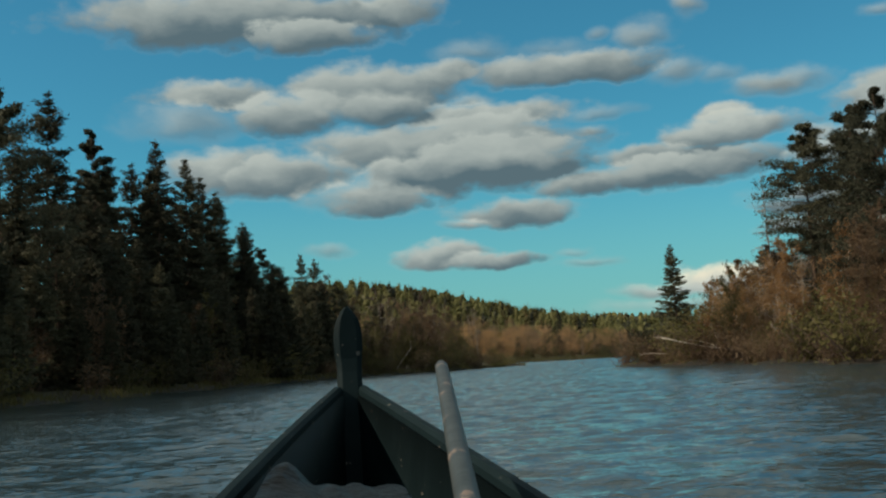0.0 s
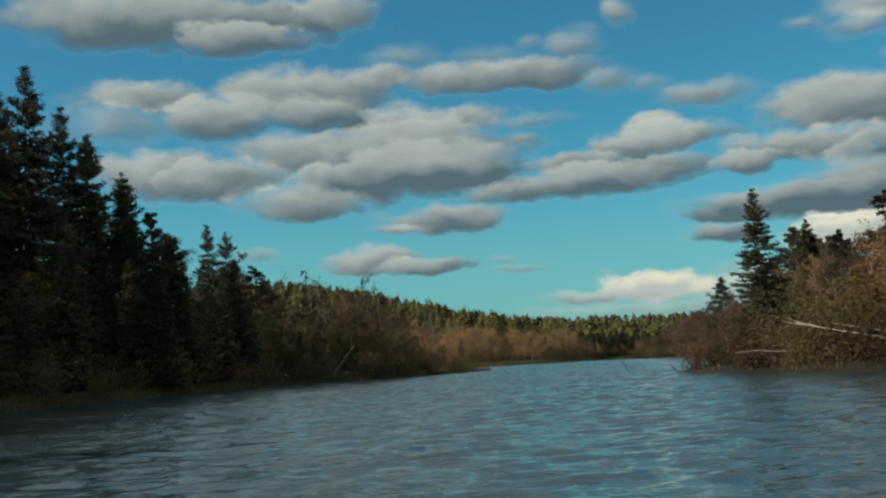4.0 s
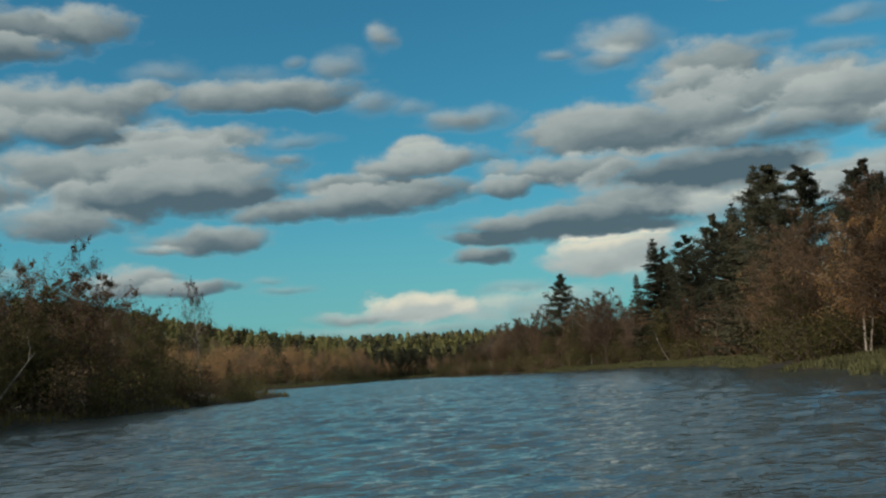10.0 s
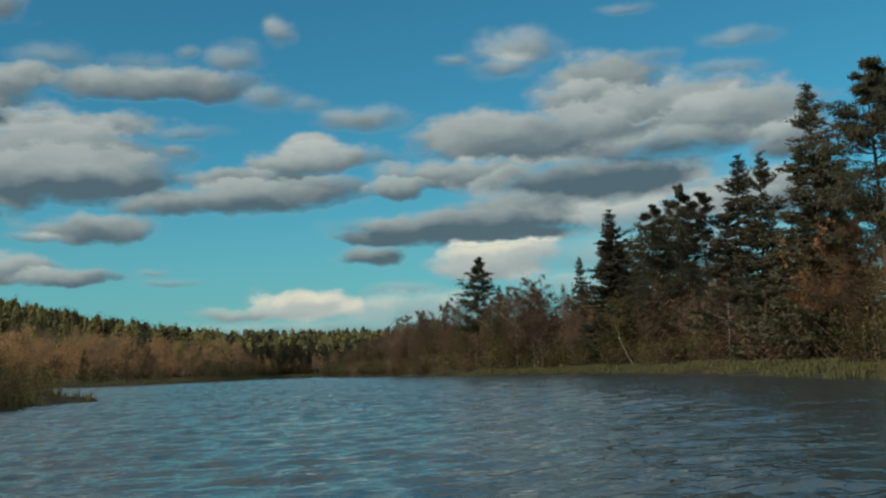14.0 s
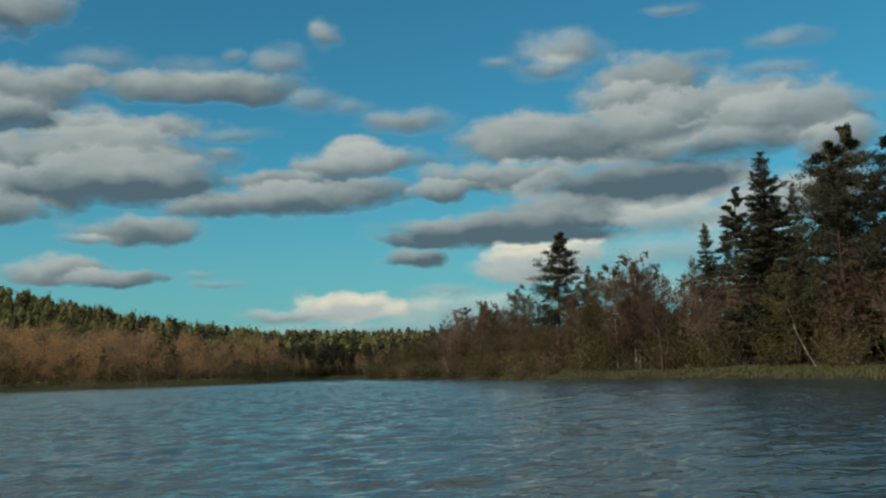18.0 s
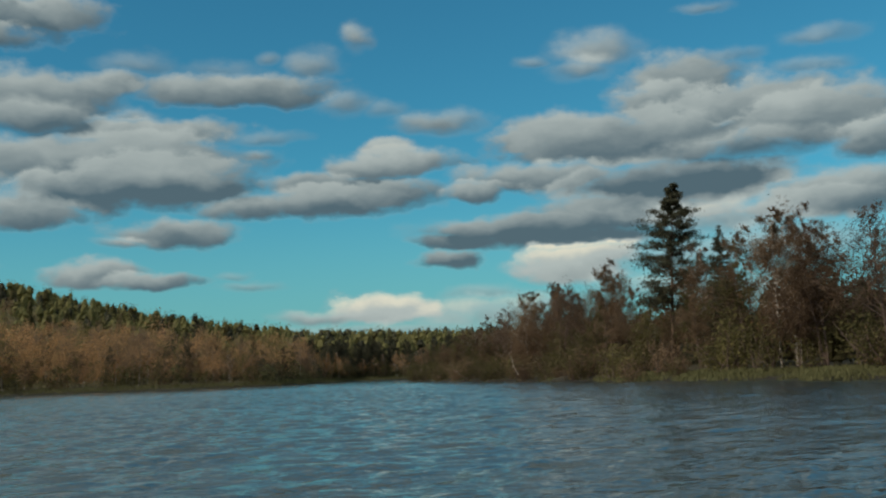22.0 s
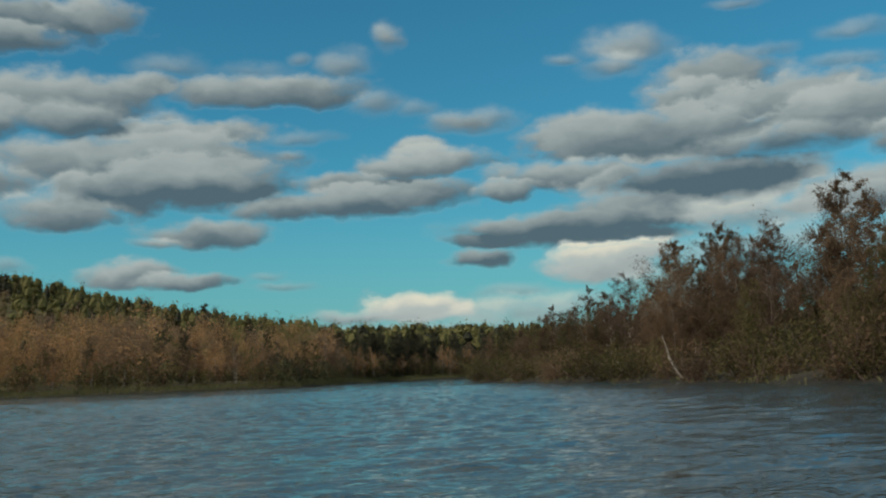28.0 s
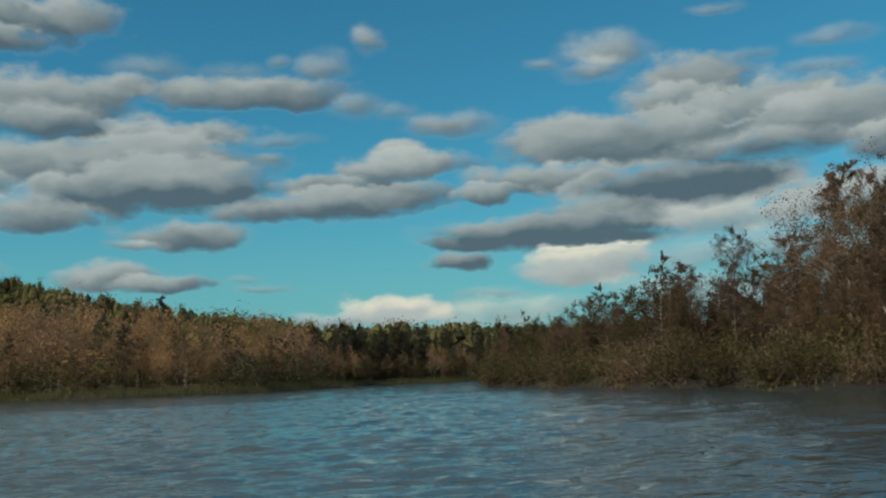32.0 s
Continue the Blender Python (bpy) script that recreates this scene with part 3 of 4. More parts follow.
def birch(seed, h=7.0, full=1.0, stems=1, leafy=1.0, girth=0.34, leaf=0.105, low=0.05):
    """A slender birch: forking twigs hung with small leaves."""
    rng = np.random.default_rng(seed)
    wood, lv = Wood(), Leaves(rng)
    for k in range(stems):
        ph = rng.uniform(0, 6.283)
        hh = h * (1 if k == 0 else rng.uniform(0.6, 0.95))
        ax = bent_axis(rng, hh, 2.2 if stems > 1 else 1.4)
        ax[:, 0] += math.cos(ph) * (0.15 * (k > 0) + ax[:, 2] * 0.10 * (k > 0))
        ax[:, 1] += math.sin(ph) * (0.15 * (k > 0) + ax[:, 2] * 0.10 * (k > 0))
        wood.limb([*ax], [max(0.008, 0.0075 * hh * (1 - 0.95 * j / 8)) for j in range(9)], 6)
        n_limb = int(26 * (0.5 + 0.5 * full) / stems ** 0.5)
        for i in range(n_limb):
            f = low + (0.97 - low) * (i + rng.uniform(0, 1)) / n_limb
            a = rng.uniform(0, 6.283)
            r = hh * girth * (0.35 + 0.65 * math.sin(math.pi * min(0.95, 0.25 + f * 0.72))) * (1.12 - 0.75 * f) * rng.uniform(0.6, 1.25)
            o = on_axis(ax, f * hh)
            dirn = np.array([math.cos(a), math.sin(a), 0])
            tip = o + dirn * r + np.array([0, 0, r * rng.uniform(0.35, 1.0)])
            knee = o + dirn * r * 0.5 + np.array([0, 0, r * 0.42])
            wood.limb([o, knee, tip], [0.016 + 0.004 * hh * (1 - f) * 0.4, 0.011, 0.003], 4)
            ends = []
            for j in range(5):
                q = o + (tip - o) * rng.uniform(0.3, 1.0)
                e = q + rng.normal(size=3) * 0.30 * r + np.array([0, 0, rng.uniform(-0.1, 0.35) * r])
                wood.limb([q, e], [0.009, 0.004], 3)
                ends.append((q, e))
            # leaves gather along the twigs, in clumps with gaps between them
            m = int(215 * leafy * full * (0.4 + r / (hh * girth)))
            k2 = rng.integers(0, 5, m)
            qs, es = np.array([a[0] for a in ends])[k2], np.array([a[1] for a in ends])[k2]
            p = qs + (es - qs) * rng.uniform(0.1, 1.15, (m, 1)) + rng.normal(size=(m, 3)) * r * 0.095
            p[:, 2] -= np.abs(rng.normal(size=m)) * 0.12 * r
            lv.spray(p, leaf / full ** 0.45, leaf * 0.72 / full ** 0.45, lead=np.array([0, 0, -0.4]), spread=1.0)
    return wood, lv


def bush(seed, h=2.2, full=1.0, leaf=0.12):
    rng = np.random.default_rng(seed)
    wood, lv = Wood(), Leaves(rng)
    for i in range(int(15 * (0.5 + 0.5 * full))):
        a = rng.uniform(0, 6.283)
        r = rng.uniform(0.1, 0.75) * h
        hh = h * rng.uniform(0.55, 1.05) * (1 - 0.28 * (r / h) ** 2)
        o = np.array([rng.normal() * 0.12 * h, rng.normal() * 0.12 * h, -0.1])
        tip = np.array([math.cos(a) * r, math.sin(a) * r, hh])
        knee = (o + tip) / 2 + np.array([math.cos(a), math.sin(a), 0]) * 0.06 * h
        wood.limb([o, knee, tip], [0.024, 0.014, 0.003], 4)
        m = int(80 * full)
        s = rng.uniform(0.12, 1.05, m)
        p = o + (tip - o) * s[:, None] + rng.normal(size=(m, 3)) * 0.13 * h
        p[:, 2] = np.maximum(p[:, 2], 0.03)
        lv.spray(p, leaf / full ** 0.45, leaf * 0.6 / full ** 0.45, lead=np.array([0, 0, 0.2]), spread=1.0)
    return wood, lv


def bare_tree(seed, h=10.0):
    rng = np.random.default_rng(seed)
    ax = bent_axis(rng, h, 0.6)
    wood = Wood()
    wood.limb([*ax], [max(0.01, 0.011 * h * (1 - 0.95 * k / 8)) for k in range(9)], 6)
    for i in range(90):
        f = rng.uniform(0.3, 0.98)
        a = rng.uniform(0, 6.283)
        r = h * 0.13 * (1.1 - f) * rng.uniform(0.4, 1.4) + 0.12
        o = on_axis(ax, f * h)
        tip = o + np.array([math.cos(a) * r, math.sin(a) * r, rng.uniform(-0.25, 0.25) * r])
        wood.limb([o, tip], [0.032, 0.008], 3)
        for j in range(3):
            q = o + (tip - o) * rng.uniform(0.3, 1)
            wood.limb([q, q + rng.normal(size=3) * 0.32 * r], [0.015, 0.005], 3)
    return wood


# ---- the kinds of plant; each first one is the pattern of its copies ----
PATTERN = {}


def pattern(key, name, made, bark, leaf_mat, height, label, category, group):
    wood, lv = made if isinstance(made, tuple) else (made, None)
    PATTERN[key] = [name, wood, lv, bark, leaf_mat, height, label, category, group, None]


LBL_SPRUCE = "dark green spruce with drooping boughs on the river bank"
LBL_PINE = "tall pine with a bare trunk and clumped dark crown"
LBL_BIRCH = "slender birch with thinning rust-brown autumn leaves"
LBL_OCHRE = "birch with golden-orange autumn leaves by the river"
LBL_BARE = "nearly bare birch with grey-brown twigs and few leaves"
LBL_BUSH = "low willow bush with olive-brown leaves at the waterline"
for i in range(3):
    pattern(f"spruce{i}", "spruce_tree", spruce(10 + i, girth=(0.18, 0.155, 0.2)[i], ragged=(0.2, 0.28, 0.3)[i]), BARK_DARK, SPRUCE, 12.0, LBL_SPRUCE, "tree", "conifers on the banks")
    pattern(f"farspruce{i}", "spruce_tree", spruce(30 + i, full=0.42, girth=(0.18, 0.15, 0.2)[i]), BARK_DARK, SPRUCE, 12.0, LBL_SPRUCE, "tree", "conifers on the banks")
    pattern(f"pine{i}", "pine_tree", pine(50 + i, bare=(0.36, 0.22, 0.42)[i], girth=(0.19, 0.2, 0.17)[i]), BARK_PINE, PINE, 13.0, LBL_PINE, "tree", "conifers on the banks")
    pattern(f"farpine{i}", "pine_tree", pine(70 + i, full=0.45, bare=(0.32, 0.2, 0.36)[i]), BARK_PINE, PINE, 13.0, LBL_PINE, "tree", "conifers on the banks")
pattern("pine5", "pine_tree", pine(64, full=1.1, bare=0.32, girth=0.175, limbs=88, dense=3), BARK_PINE, PINE, 13.0, "tall pine with broad layered boughs above a bare lower trunk", "tree", "conifers on the banks")
pattern("pine4", "pine_tree", pine(62, bare=0.2, girth=0.19, cone=True, limbs=100, dense=3), BARK_PINE, PINE, 13.0, "tall pine with a pointed, layered dark crown", "tree", "conifers on the banks")
BIRCHES = "birches on the banks"
for i in range(4):
    st = (1, 2, 3, 1)[i]
    pale = BARK_BIRCH if i in (0, 3) else TWIG
    pattern(f"birch{i}", "birch_tree", birch(90 + i, stems=st, full=1.0, leafy=2.8, leaf=0.058, low=0.26, girth=0.32), pale, RUST, 7.0, LBL_BIRCH, "tree", BIRCHES)
    pattern(f"ochre{i}", "birch_tree", birch(110 + i, stems=st, full=0.85, leafy=2.2, leaf=0.08, low=0.26, girth=0.32), BARK_BIRCH, OCHRE, 7.0, LBL_OCHRE, "tree", BIRCHES)
    pattern(f"bare{i}", "birch_tree", birch(150 + i, stems=st, full=0.95, leafy=1.7, leaf=0.055, low=0.26), BARK_BIRCH if i % 2 else TWIG, BARE, 7.0, LBL_BARE, "tree", BIRCHES)
    pattern(f"olive{i}", "willow_tree", birch(130 + i, stems=st, full=0.75, leafy=1.4, leaf=0.078), TWIG, OLIVE, 7.0, "leafy willow tree turning olive and brown in autumn", "tree", "willow trees on the banks")
    # lighter patterns for the second rows
    pattern(f"backbirch{i}", "birch_tree", birch(190 + i, stems=st, full=0.4, leafy=1.4, leaf=0.08, low=0.24, girth=0.33), pale, RUST, 7.0, LBL_BIRCH, "tree", BIRCHES)
    pattern(f"backochre{i}", "birch_tree", birch(210 + i, stems=st, full=0.4, leafy=1.4, leaf=0.08, low=0.24, girth=0.33), BARK_BIRCH, OCHRE, 7.0, LBL_OCHRE, "tree", BIRCHES)
    pattern(f"backolive{i}", "willow_tree", birch(230 + i, stems=st, full=0.4, leafy=1.3, leaf=0.082), TWIG, OLIVE, 7.0, "leafy willow tree turning olive and brown in autumn", "tree", "willow trees on the banks")
for i in range(3):
    pattern(f"willow{i}", "willow_bush", bush(170 + i, full=0.8), TWIG, OLIVE, 2.2, LBL_BUSH, "bush", "willow bushes along the water")
    pattern(f"rustbush{i}", "shrub", bush(180 + i, full=0.8), TWIG, RUST, 2.2, "low rust-brown shrub at the waterline", "shrub", "rust-brown shrubs along the water")
pattern("dead0", "dead_tree", bare_tree(200), DEADWOOD, None, 10.0, "dead grey spruce with bare broken twigs", "tree", "")
pattern("dead1", "dead_tree", bare_tree(201), DEADWOOD, None, 10.0, "dead grey spruce with bare broken twigs", "tree", "")

place_rng = np.random.default_rng(7)


def stand(key, x, y, height, turn=None, lean=0.0, lean_way=0.0, sink=0.08, widen=1.0):
    """Sets one plant on the ground with the given height."""
    p = PATTERN[key]
    s = height / p[5]
    turn = place_rng.uniform(0, 360) if turn is None else turn
    z = float(ground_z(x, y)[0]) - sink
    m = (Matrix.Translation((x, y, z)) @ Matrix.Rotation(radians(lean), 4, Vector((math.cos(radians(lean_way)), math.sin(radians(lean_way)), 0)))
         @ Matrix.Rotation(radians(turn), 4, "Z") @ Matrix.Diagonal((s * widen, s * widen, s, 1)))
    if p[9] is None:
        p[9] = plant(*p[:5], *p[6:9])
        p[9].matrix_basis = m
        p.append(m)
        return p[9]
    first = p[9]
    keep = first.matrix_basis.copy()
    first.matrix_basis = Matrix.Identity(4)
    c = copy_thing(first, m)
    first.matrix_basis = keep
    return c


def top_at(key, x, y, top, **kw):
    """A plant whose top reaches the height top above the water."""
    return stand(key, x, y, top - float(ground_z(x, y)[0]) + 0.08, **kw)


# tall trees of the left bank
top_at("pine1", -23.6, 60.7, 18.0)
top_at("spruce2", -26.6, 75.4, 21.0)
top_at("pine4", -24.0, 78.7, 19.0)
top_at("spruce1", -20.6, 82.4, 18.8)
top_at("spruce0", -19.2, 85.0, 17.6)
top_at("spruce2", -22.6, 81.5, 16.8)
top_at("pine4", -22.5, 90.0, 17.6)
top_at("spruce2", -21.0, 104.0, 18.0)
top_at("spruce0", -24.0, 96.0, 19.0)
top_at("spruce0", -17.2, 100.8, 14.2)
top_at("spruce1", -16.8, 97.5, 13.4)
top_at("pine0", -15.7, 105.1, 10.6)
top_at("spruce1", -14.1, 115.3, 13.0)
top_at("spruce2", -13.2, 118.9, 12.6)
top_at("spruce0", -20.2, 96.8, 18.2)
top_at("spruce1", -19.0, 98.0, 16.6)
top_at("spruce2", -17.4, 99.5, 14.4)
top_at("pine1", -16.6, 106.0, 12.6)
top_at("birch1", -11.8, 121.5, 11.0)
top_at("birch0", -9.2, 119.6, 8.3)
top_at("bare1", -6.3, 122.8, 9.3)
top_at("birch2", -4.4, 125.5, 8.2)
top_at("bare2", -2.5, 130.0, 9.4)
top_at("birch3", -0.6, 129.0, 7.4)
top_at("bare3", 4.2, 131.5, 7.1, widen=0.6)
top_at("bare0", 1.6, 131.0, 5.6, widen=0.8)
# the spit and the near right bank
top_at("spruce0", 16.1, 75.9, 8.1, widen=1.15)
top_at("dead0", 19.4, 64.6, 11.0)
top_at("pine2", 20.0, 59.0, 12.8)
top_at("pine0", 21.3, 55.0, 12.8)
top_at("pine1", 20.4, 49.0, 12.2)
top_at("pine2", 24.0, 62.0, 12.5)
top_at("dead1", 22.0, 67.5, 9.5)
for x, y, top in ((16.5, 62, 5.2), (17.8, 58.5, 6.2), (17.0, 54, 6.0), (18.6, 50, 6.5), (17.4, 66, 4.6), (18.0, 46, 6.8), (19.5, 41, 6.5), (20.5, 36, 6.5), (19.5, 70, 5.0)):
    top_at(("ochre%d", "birch%d", "ochre%d")[int(y) % 3] % int(x * 7 % 4), x, y, top)
# right bank, mid reach
top_at("pine1", 37.1, 114.7, 10.2)
top_at("pine0", 36.2, 119.4, 10.7)
top_at("pine2", 35.6, 121.8, 11.4)
top_at("pine0", 38.0, 117.0, 10.0)
top_at("spruce1", 40.7, 131.1, 13.2, widen=1.25)
top_at("spruce2", 41.1, 135.8, 10.7)
top_at("pine1", 43.5, 133.0, 10.8)
top_at("spruce0", 46.9, 145.4, 12.6, widen=1.3)
top_at("spruce0", 50.2, 165.2, 12.4, widen=1.35)
top_at("spruce2", 52.8, 163.4, 10.8, widen=1.3)
top_at("pine1", 58.5, 169.4, 15.2)
top_at("pine1", 51.4, 160.8, 12.2)
top_at("pine1", 53.4, 157.8, 12.7, widen=1.15)
top_at("pine4", 59.7, 182.7, 13.5)
top_at("spruce2", 56.0, 174.0, 11.0)
top_at("spruce1", 53.5, 176.5, 10.0)
top_at("pine5", 53.8, 200.6, 12.4)
top_at("spruce0", 53.9, 194.4, 8.9)
for k, x, y, top in (("birch0", 54.6, 188.8, 9.2), ("birch1", 54.8, 193.0, 8.6), ("bare1", 55.4, 189.6, 9.4), ("birch3", 54.2, 197.5, 8.0),
                     ("bare0", 47.6, 173.0, 6.8), ("bare2", 49.2, 170.4, 7.0), ("birch2", 51.5, 182.0, 7.6), ("birch3", 51.0, 185.0, 8.0),
                     ("bare0", 52.6, 215.0, 6.9), ("birch1", 52.9, 208.5, 7.5), ("birch2", 57.3, 203.0, 8.0), ("birch3", 57.2, 231.9, 7.9),
                     ("birch0", 58.8, 229.1, 8.4), ("birch1", 57.0, 215.0, 9.0), ("birch2", 58.5, 217.5, 8.6), ("birch3", 57.0, 221.5, 7.0),
                     ("birch1", 58.6, 232.0, 8.0), ("birch2", 57.1, 235.2, 6.4), ("birch0", 60.3, 248.5, 6.4), ("birch3", 58.6, 241.6, 5.6),
                     ("olive1", 61.7, 261.7, 5.5), ("olive0", 60.0, 252.0, 6.0), ("olive2", 58.0, 256.0, 4.6), ("bare0", 56.7, 238.4, 6.8)):
    top_at(k, x, y, top, widen=1.08)
top_at("birch2", 45.4, 140.3, 6.5, widen=1.15)
top_at("ochre1", 40.8, 131.2, 6.6, widen=1.15)
top_at("birch1", 38.5, 125.7, 6.2, widen=1.15)
top_at("birch3", 50.7, 151.2, 5.9, widen=1.15)
top_at("ochre2", 55.5, 162.4, 5.2, widen=1.15)
top_at("olive0", 26.4, 106.5, 4.0, widen=1.35)
for k, x, y, top in (("birch1", 27.8, 108.4, 6.8), ("ochre1", 26.6, 102.4, 6.2), ("birch2", 31.2, 113.6, 7.0), ("birch1", 24.6, 98.0, 6.4), ("ochre2", 33.8, 117.2, 6.0)):
    top_at(k, x, y, top, widen=1.25)
top_at("spruce1", 65.3, 279.5, 4.8)
top_at("birch1", 55.7, 224.7, 8.1)
top_at("birch2", 56.6, 221.4, 7.3)
top_at("birch0", 54.9, 228.2, 7.6)
top_at("bare2", 60.2, 228.6, 8.3)
top_at("farpine0", 39.8, 373.6, 15.0)


def along(shore, lo, hi):
    """Points of a shoreline between two heights of y, a metre apart, with the way inland."""
    out = []
    for (x0, y0), (x1, y1) in zip(shore, shore[1:]):
        n = max(1, int(math.hypot(x1 - x0, y1 - y0)))
        for k in range(n):
            x, y = x0 + (x1 - x0) * k / n, y0 + (y1 - y0) * k / n
            if lo <= y <= hi and -45 < x < 130:
                out.append((x, y, y1 - y0, x0 - x1, math.hypot(x1 - x0, y1 - y0)))
    return out


def belt(points, side, step, kinds, deep, tall, jitter=0.8, keep=1.0):
    """A loose row of plants some metres inland of a shoreline."""
    i = place_rng.uniform(0, step)
    while i < len(points):
        x, y, nx, ny, ln = points[int(i)]
        i += step * place_rng.uniform(0.6, 1.4)
        d = place_rng.uniform(*deep)
        px = x + side * nx / ln * d + place_rng.normal() * jitter
        py = y + side * ny / ln * d + place_rng.normal() * jitter
        for _ in range(2):
            off = max(-2.0, min(2.0, d - float(inland(px, py)[0])))
            px, py = px + side * nx / ln * off, py + side * ny / ln * off
        if inland(px, py)[0] < 0.25 or place_rng.random() > keep:
            continue
        stand(kinds[int(place_rng.integers(len(kinds)))], px, py, place_rng.uniform(*tall), widen=place_rng.uniform(0.9, 1.25))


near_left = along(LEFT_SHORE, 18, 149)
far_left = along(LEFT_SHORE, 149, 353)
right_low = along(RIGHT_SHORE, 15, 75)
right_bay = along(RIGHT_SHORE, 75, 190)
right_top = along(RIGHT_SHORE, 190, 298)
BUSHES = ["willow0", "willow1", "willow2", "willow0", "rustbush1"]
belt(along(LEFT_SHORE, 102, 124), -1, 1.1, ["olive0", "olive1", "olive2", "birch1", "olive3", "birch2"], (1.0, 6.0), (3.0, 4.8))
belt(along(LEFT_SHORE, 100, 127), -1, 1.3, ["willow0", "rustbush2", "willow2", "rustbush0"], (0.4, 3.6), (1.2, 2.3), 0.4)
belt(along(LEFT_SHORE, 18, 121), -1, 3.0, BUSHES, (0.5, 1.8), (1.2, 2.4))
belt(along(LEFT_SHORE, 121, 149), -1, 1.5, BUSHES, (0.4, 3.0), (0.6, 1.5))
belt(along(LEFT_SHORE, 18, 119), -1, 4.5, ["backolive0", "backolive1", "backbirch2"], (2.5, 6.0), (4.0, 6.6))
belt(along(LEFT_SHORE, 15, 104), -1, 1.7, ["farspruce0", "farspruce1", "farspruce2", "spruce1"], (1.6, 5.5), (4.0, 9.0))
belt(along(LEFT_SHORE, 98, 122), -1, 1.8, ["backolive0", "backolive2", "backbirch1"], (2.0, 7.0), (4.4, 6.2))
belt(along(LEFT_SHORE, 15, 88), -1, 2.0, ["farspruce0", "farspruce1", "spruce0", "farpine1"], (6, 14), (9, 15))
belt(along(LEFT_SHORE, 88, 120), -1, 2.4, ["farspruce0", "farspruce1", "farpine1"], (6, 12), (6, 9))
belt(along(LEFT_SHORE, 20, 90), -1, 6.0, ["farspruce2", "farpine0", "farpine2"], (14, 26), (13, 19))
belt(right_low, 1, 3.0, BUSHES, (0.5, 1.6), (1.2, 2.6))
belt(along(RIGHT_SHORE, 20, 75), 1, 1.0, ["rustbush1", "rustbush0", "rustbush2", "willow1"], (0.3, 1.2), (0.8, 1.8), 0.3)
belt(along(RIGHT_SHORE, 46, 75), 1, 2.2, ["willow0", "rustbush1", "rustbush0"], (0.6, 2.4), (1.4, 2.8))
belt(along(RIGHT_SHORE, 15, 66), 1, 4.0, ["ochre0", "birch1", "ochre2", "olive1"], (2.0, 5.0), (3.6, 5.6))
belt(right_low, 1, 5.0, ["farspruce0", "farpine1"], (8, 16), (8, 11))
belt(along(RIGHT_SHORE, 103, 114), 1, 1.0, ["willow0", "willow1", "willow2"], (0.4, 2.0), (1.3, 2.3), 0.3)
belt(right_bay, 1, 2.3, BUSHES, (2.2, 3.6), (1.4, 2.8))
belt(along(RIGHT_SHORE, 84, 190), 1, 3.2, ["backbirch2", "ochre1", "backolive1", "olive2", "birch3", "backochre0"], (3.6, 6.5), (4.4, 7.0))
belt(along(RIGHT_SHORE, 84, 190), 1, 5.0, ["backbirch2", "backbirch1", "bare1", "backolive0"], (7, 11), (5.5, 8))
belt(along(RIGHT_SHORE, 84, 178), 1, 4.2, ["farspruce0", "farspruce1", "farpine1"], (9, 18), (8, 11.5))
belt(right_top, 1, 1.7, [*BUSHES, "rustbush0"], (0.2, 1.0), (0.9, 2.2))
belt(right_top, 1, 2.0, [*BUSHES, "rustbush2"], (1.3, 3.0), (1.2, 2.3))
belt(right_top, 1, 3.6, ["olive0", "birch1", "olive1", "olive2", "birch2"], (2.0, 4.5), (3.2, 5.0))
belt(along(RIGHT_SHORE, 190, 268), 1, 4.0, ["backbirch2", "backolive1", "birch1", "backbirch3"], (4.5, 8.5), (4.8, 6.4))
tall_left = [p for p in far_left if p[0] < 8]
low_left = [p for p in far_left if p[0] >= 8]
belt(tall_left, -1, 2.4, ["backochre2", "backochre1", "backbirch2", "backolive3", "backochre3", "backochre0"], (3.5, 9), (6.0, 8.6))
belt(low_left, -1, 3.6, ["backbirch0", "backochre1", "backbirch2", "backolive3", "backochre3"], (2.5, 7), (4.0, 5.4))
belt(far_left, -1, 9.0, ["backbirch1", "backochre2", "farpine1"], (8, 16), (5, 6.6))
end_bank = [p for p in along(LEFT_SHORE, 330, 353) if 58 < p[0] < 122]
belt(end_bank, -1, 1.5, ["farspruce0", "farspruce1", "farspruce2", "farpine1"], (5, 10), (6.0, 7.6))
belt(end_bank, -1, 1.8, ["farspruce1", "farspruce2", "farpine2"], (11, 18), (6.5, 8.4))
belt([p for p in end_bank if p[0] < 84], -1, 3.0, ["backochre0", "backochre1", "backochre3"], (1.5, 4), (3.6, 5.2))
belt(end_bank, -1, 4.0, ["backbirch2", "backolive1"], (1.5, 4), (2.6, 4.0))
belt([p for p in along(LEFT_SHORE, 300, 353) if p[0] > 40], -1, 4.0, ["farspruce0", "farspruce2", "farpine2"], (14, 28), (6, 8.5))


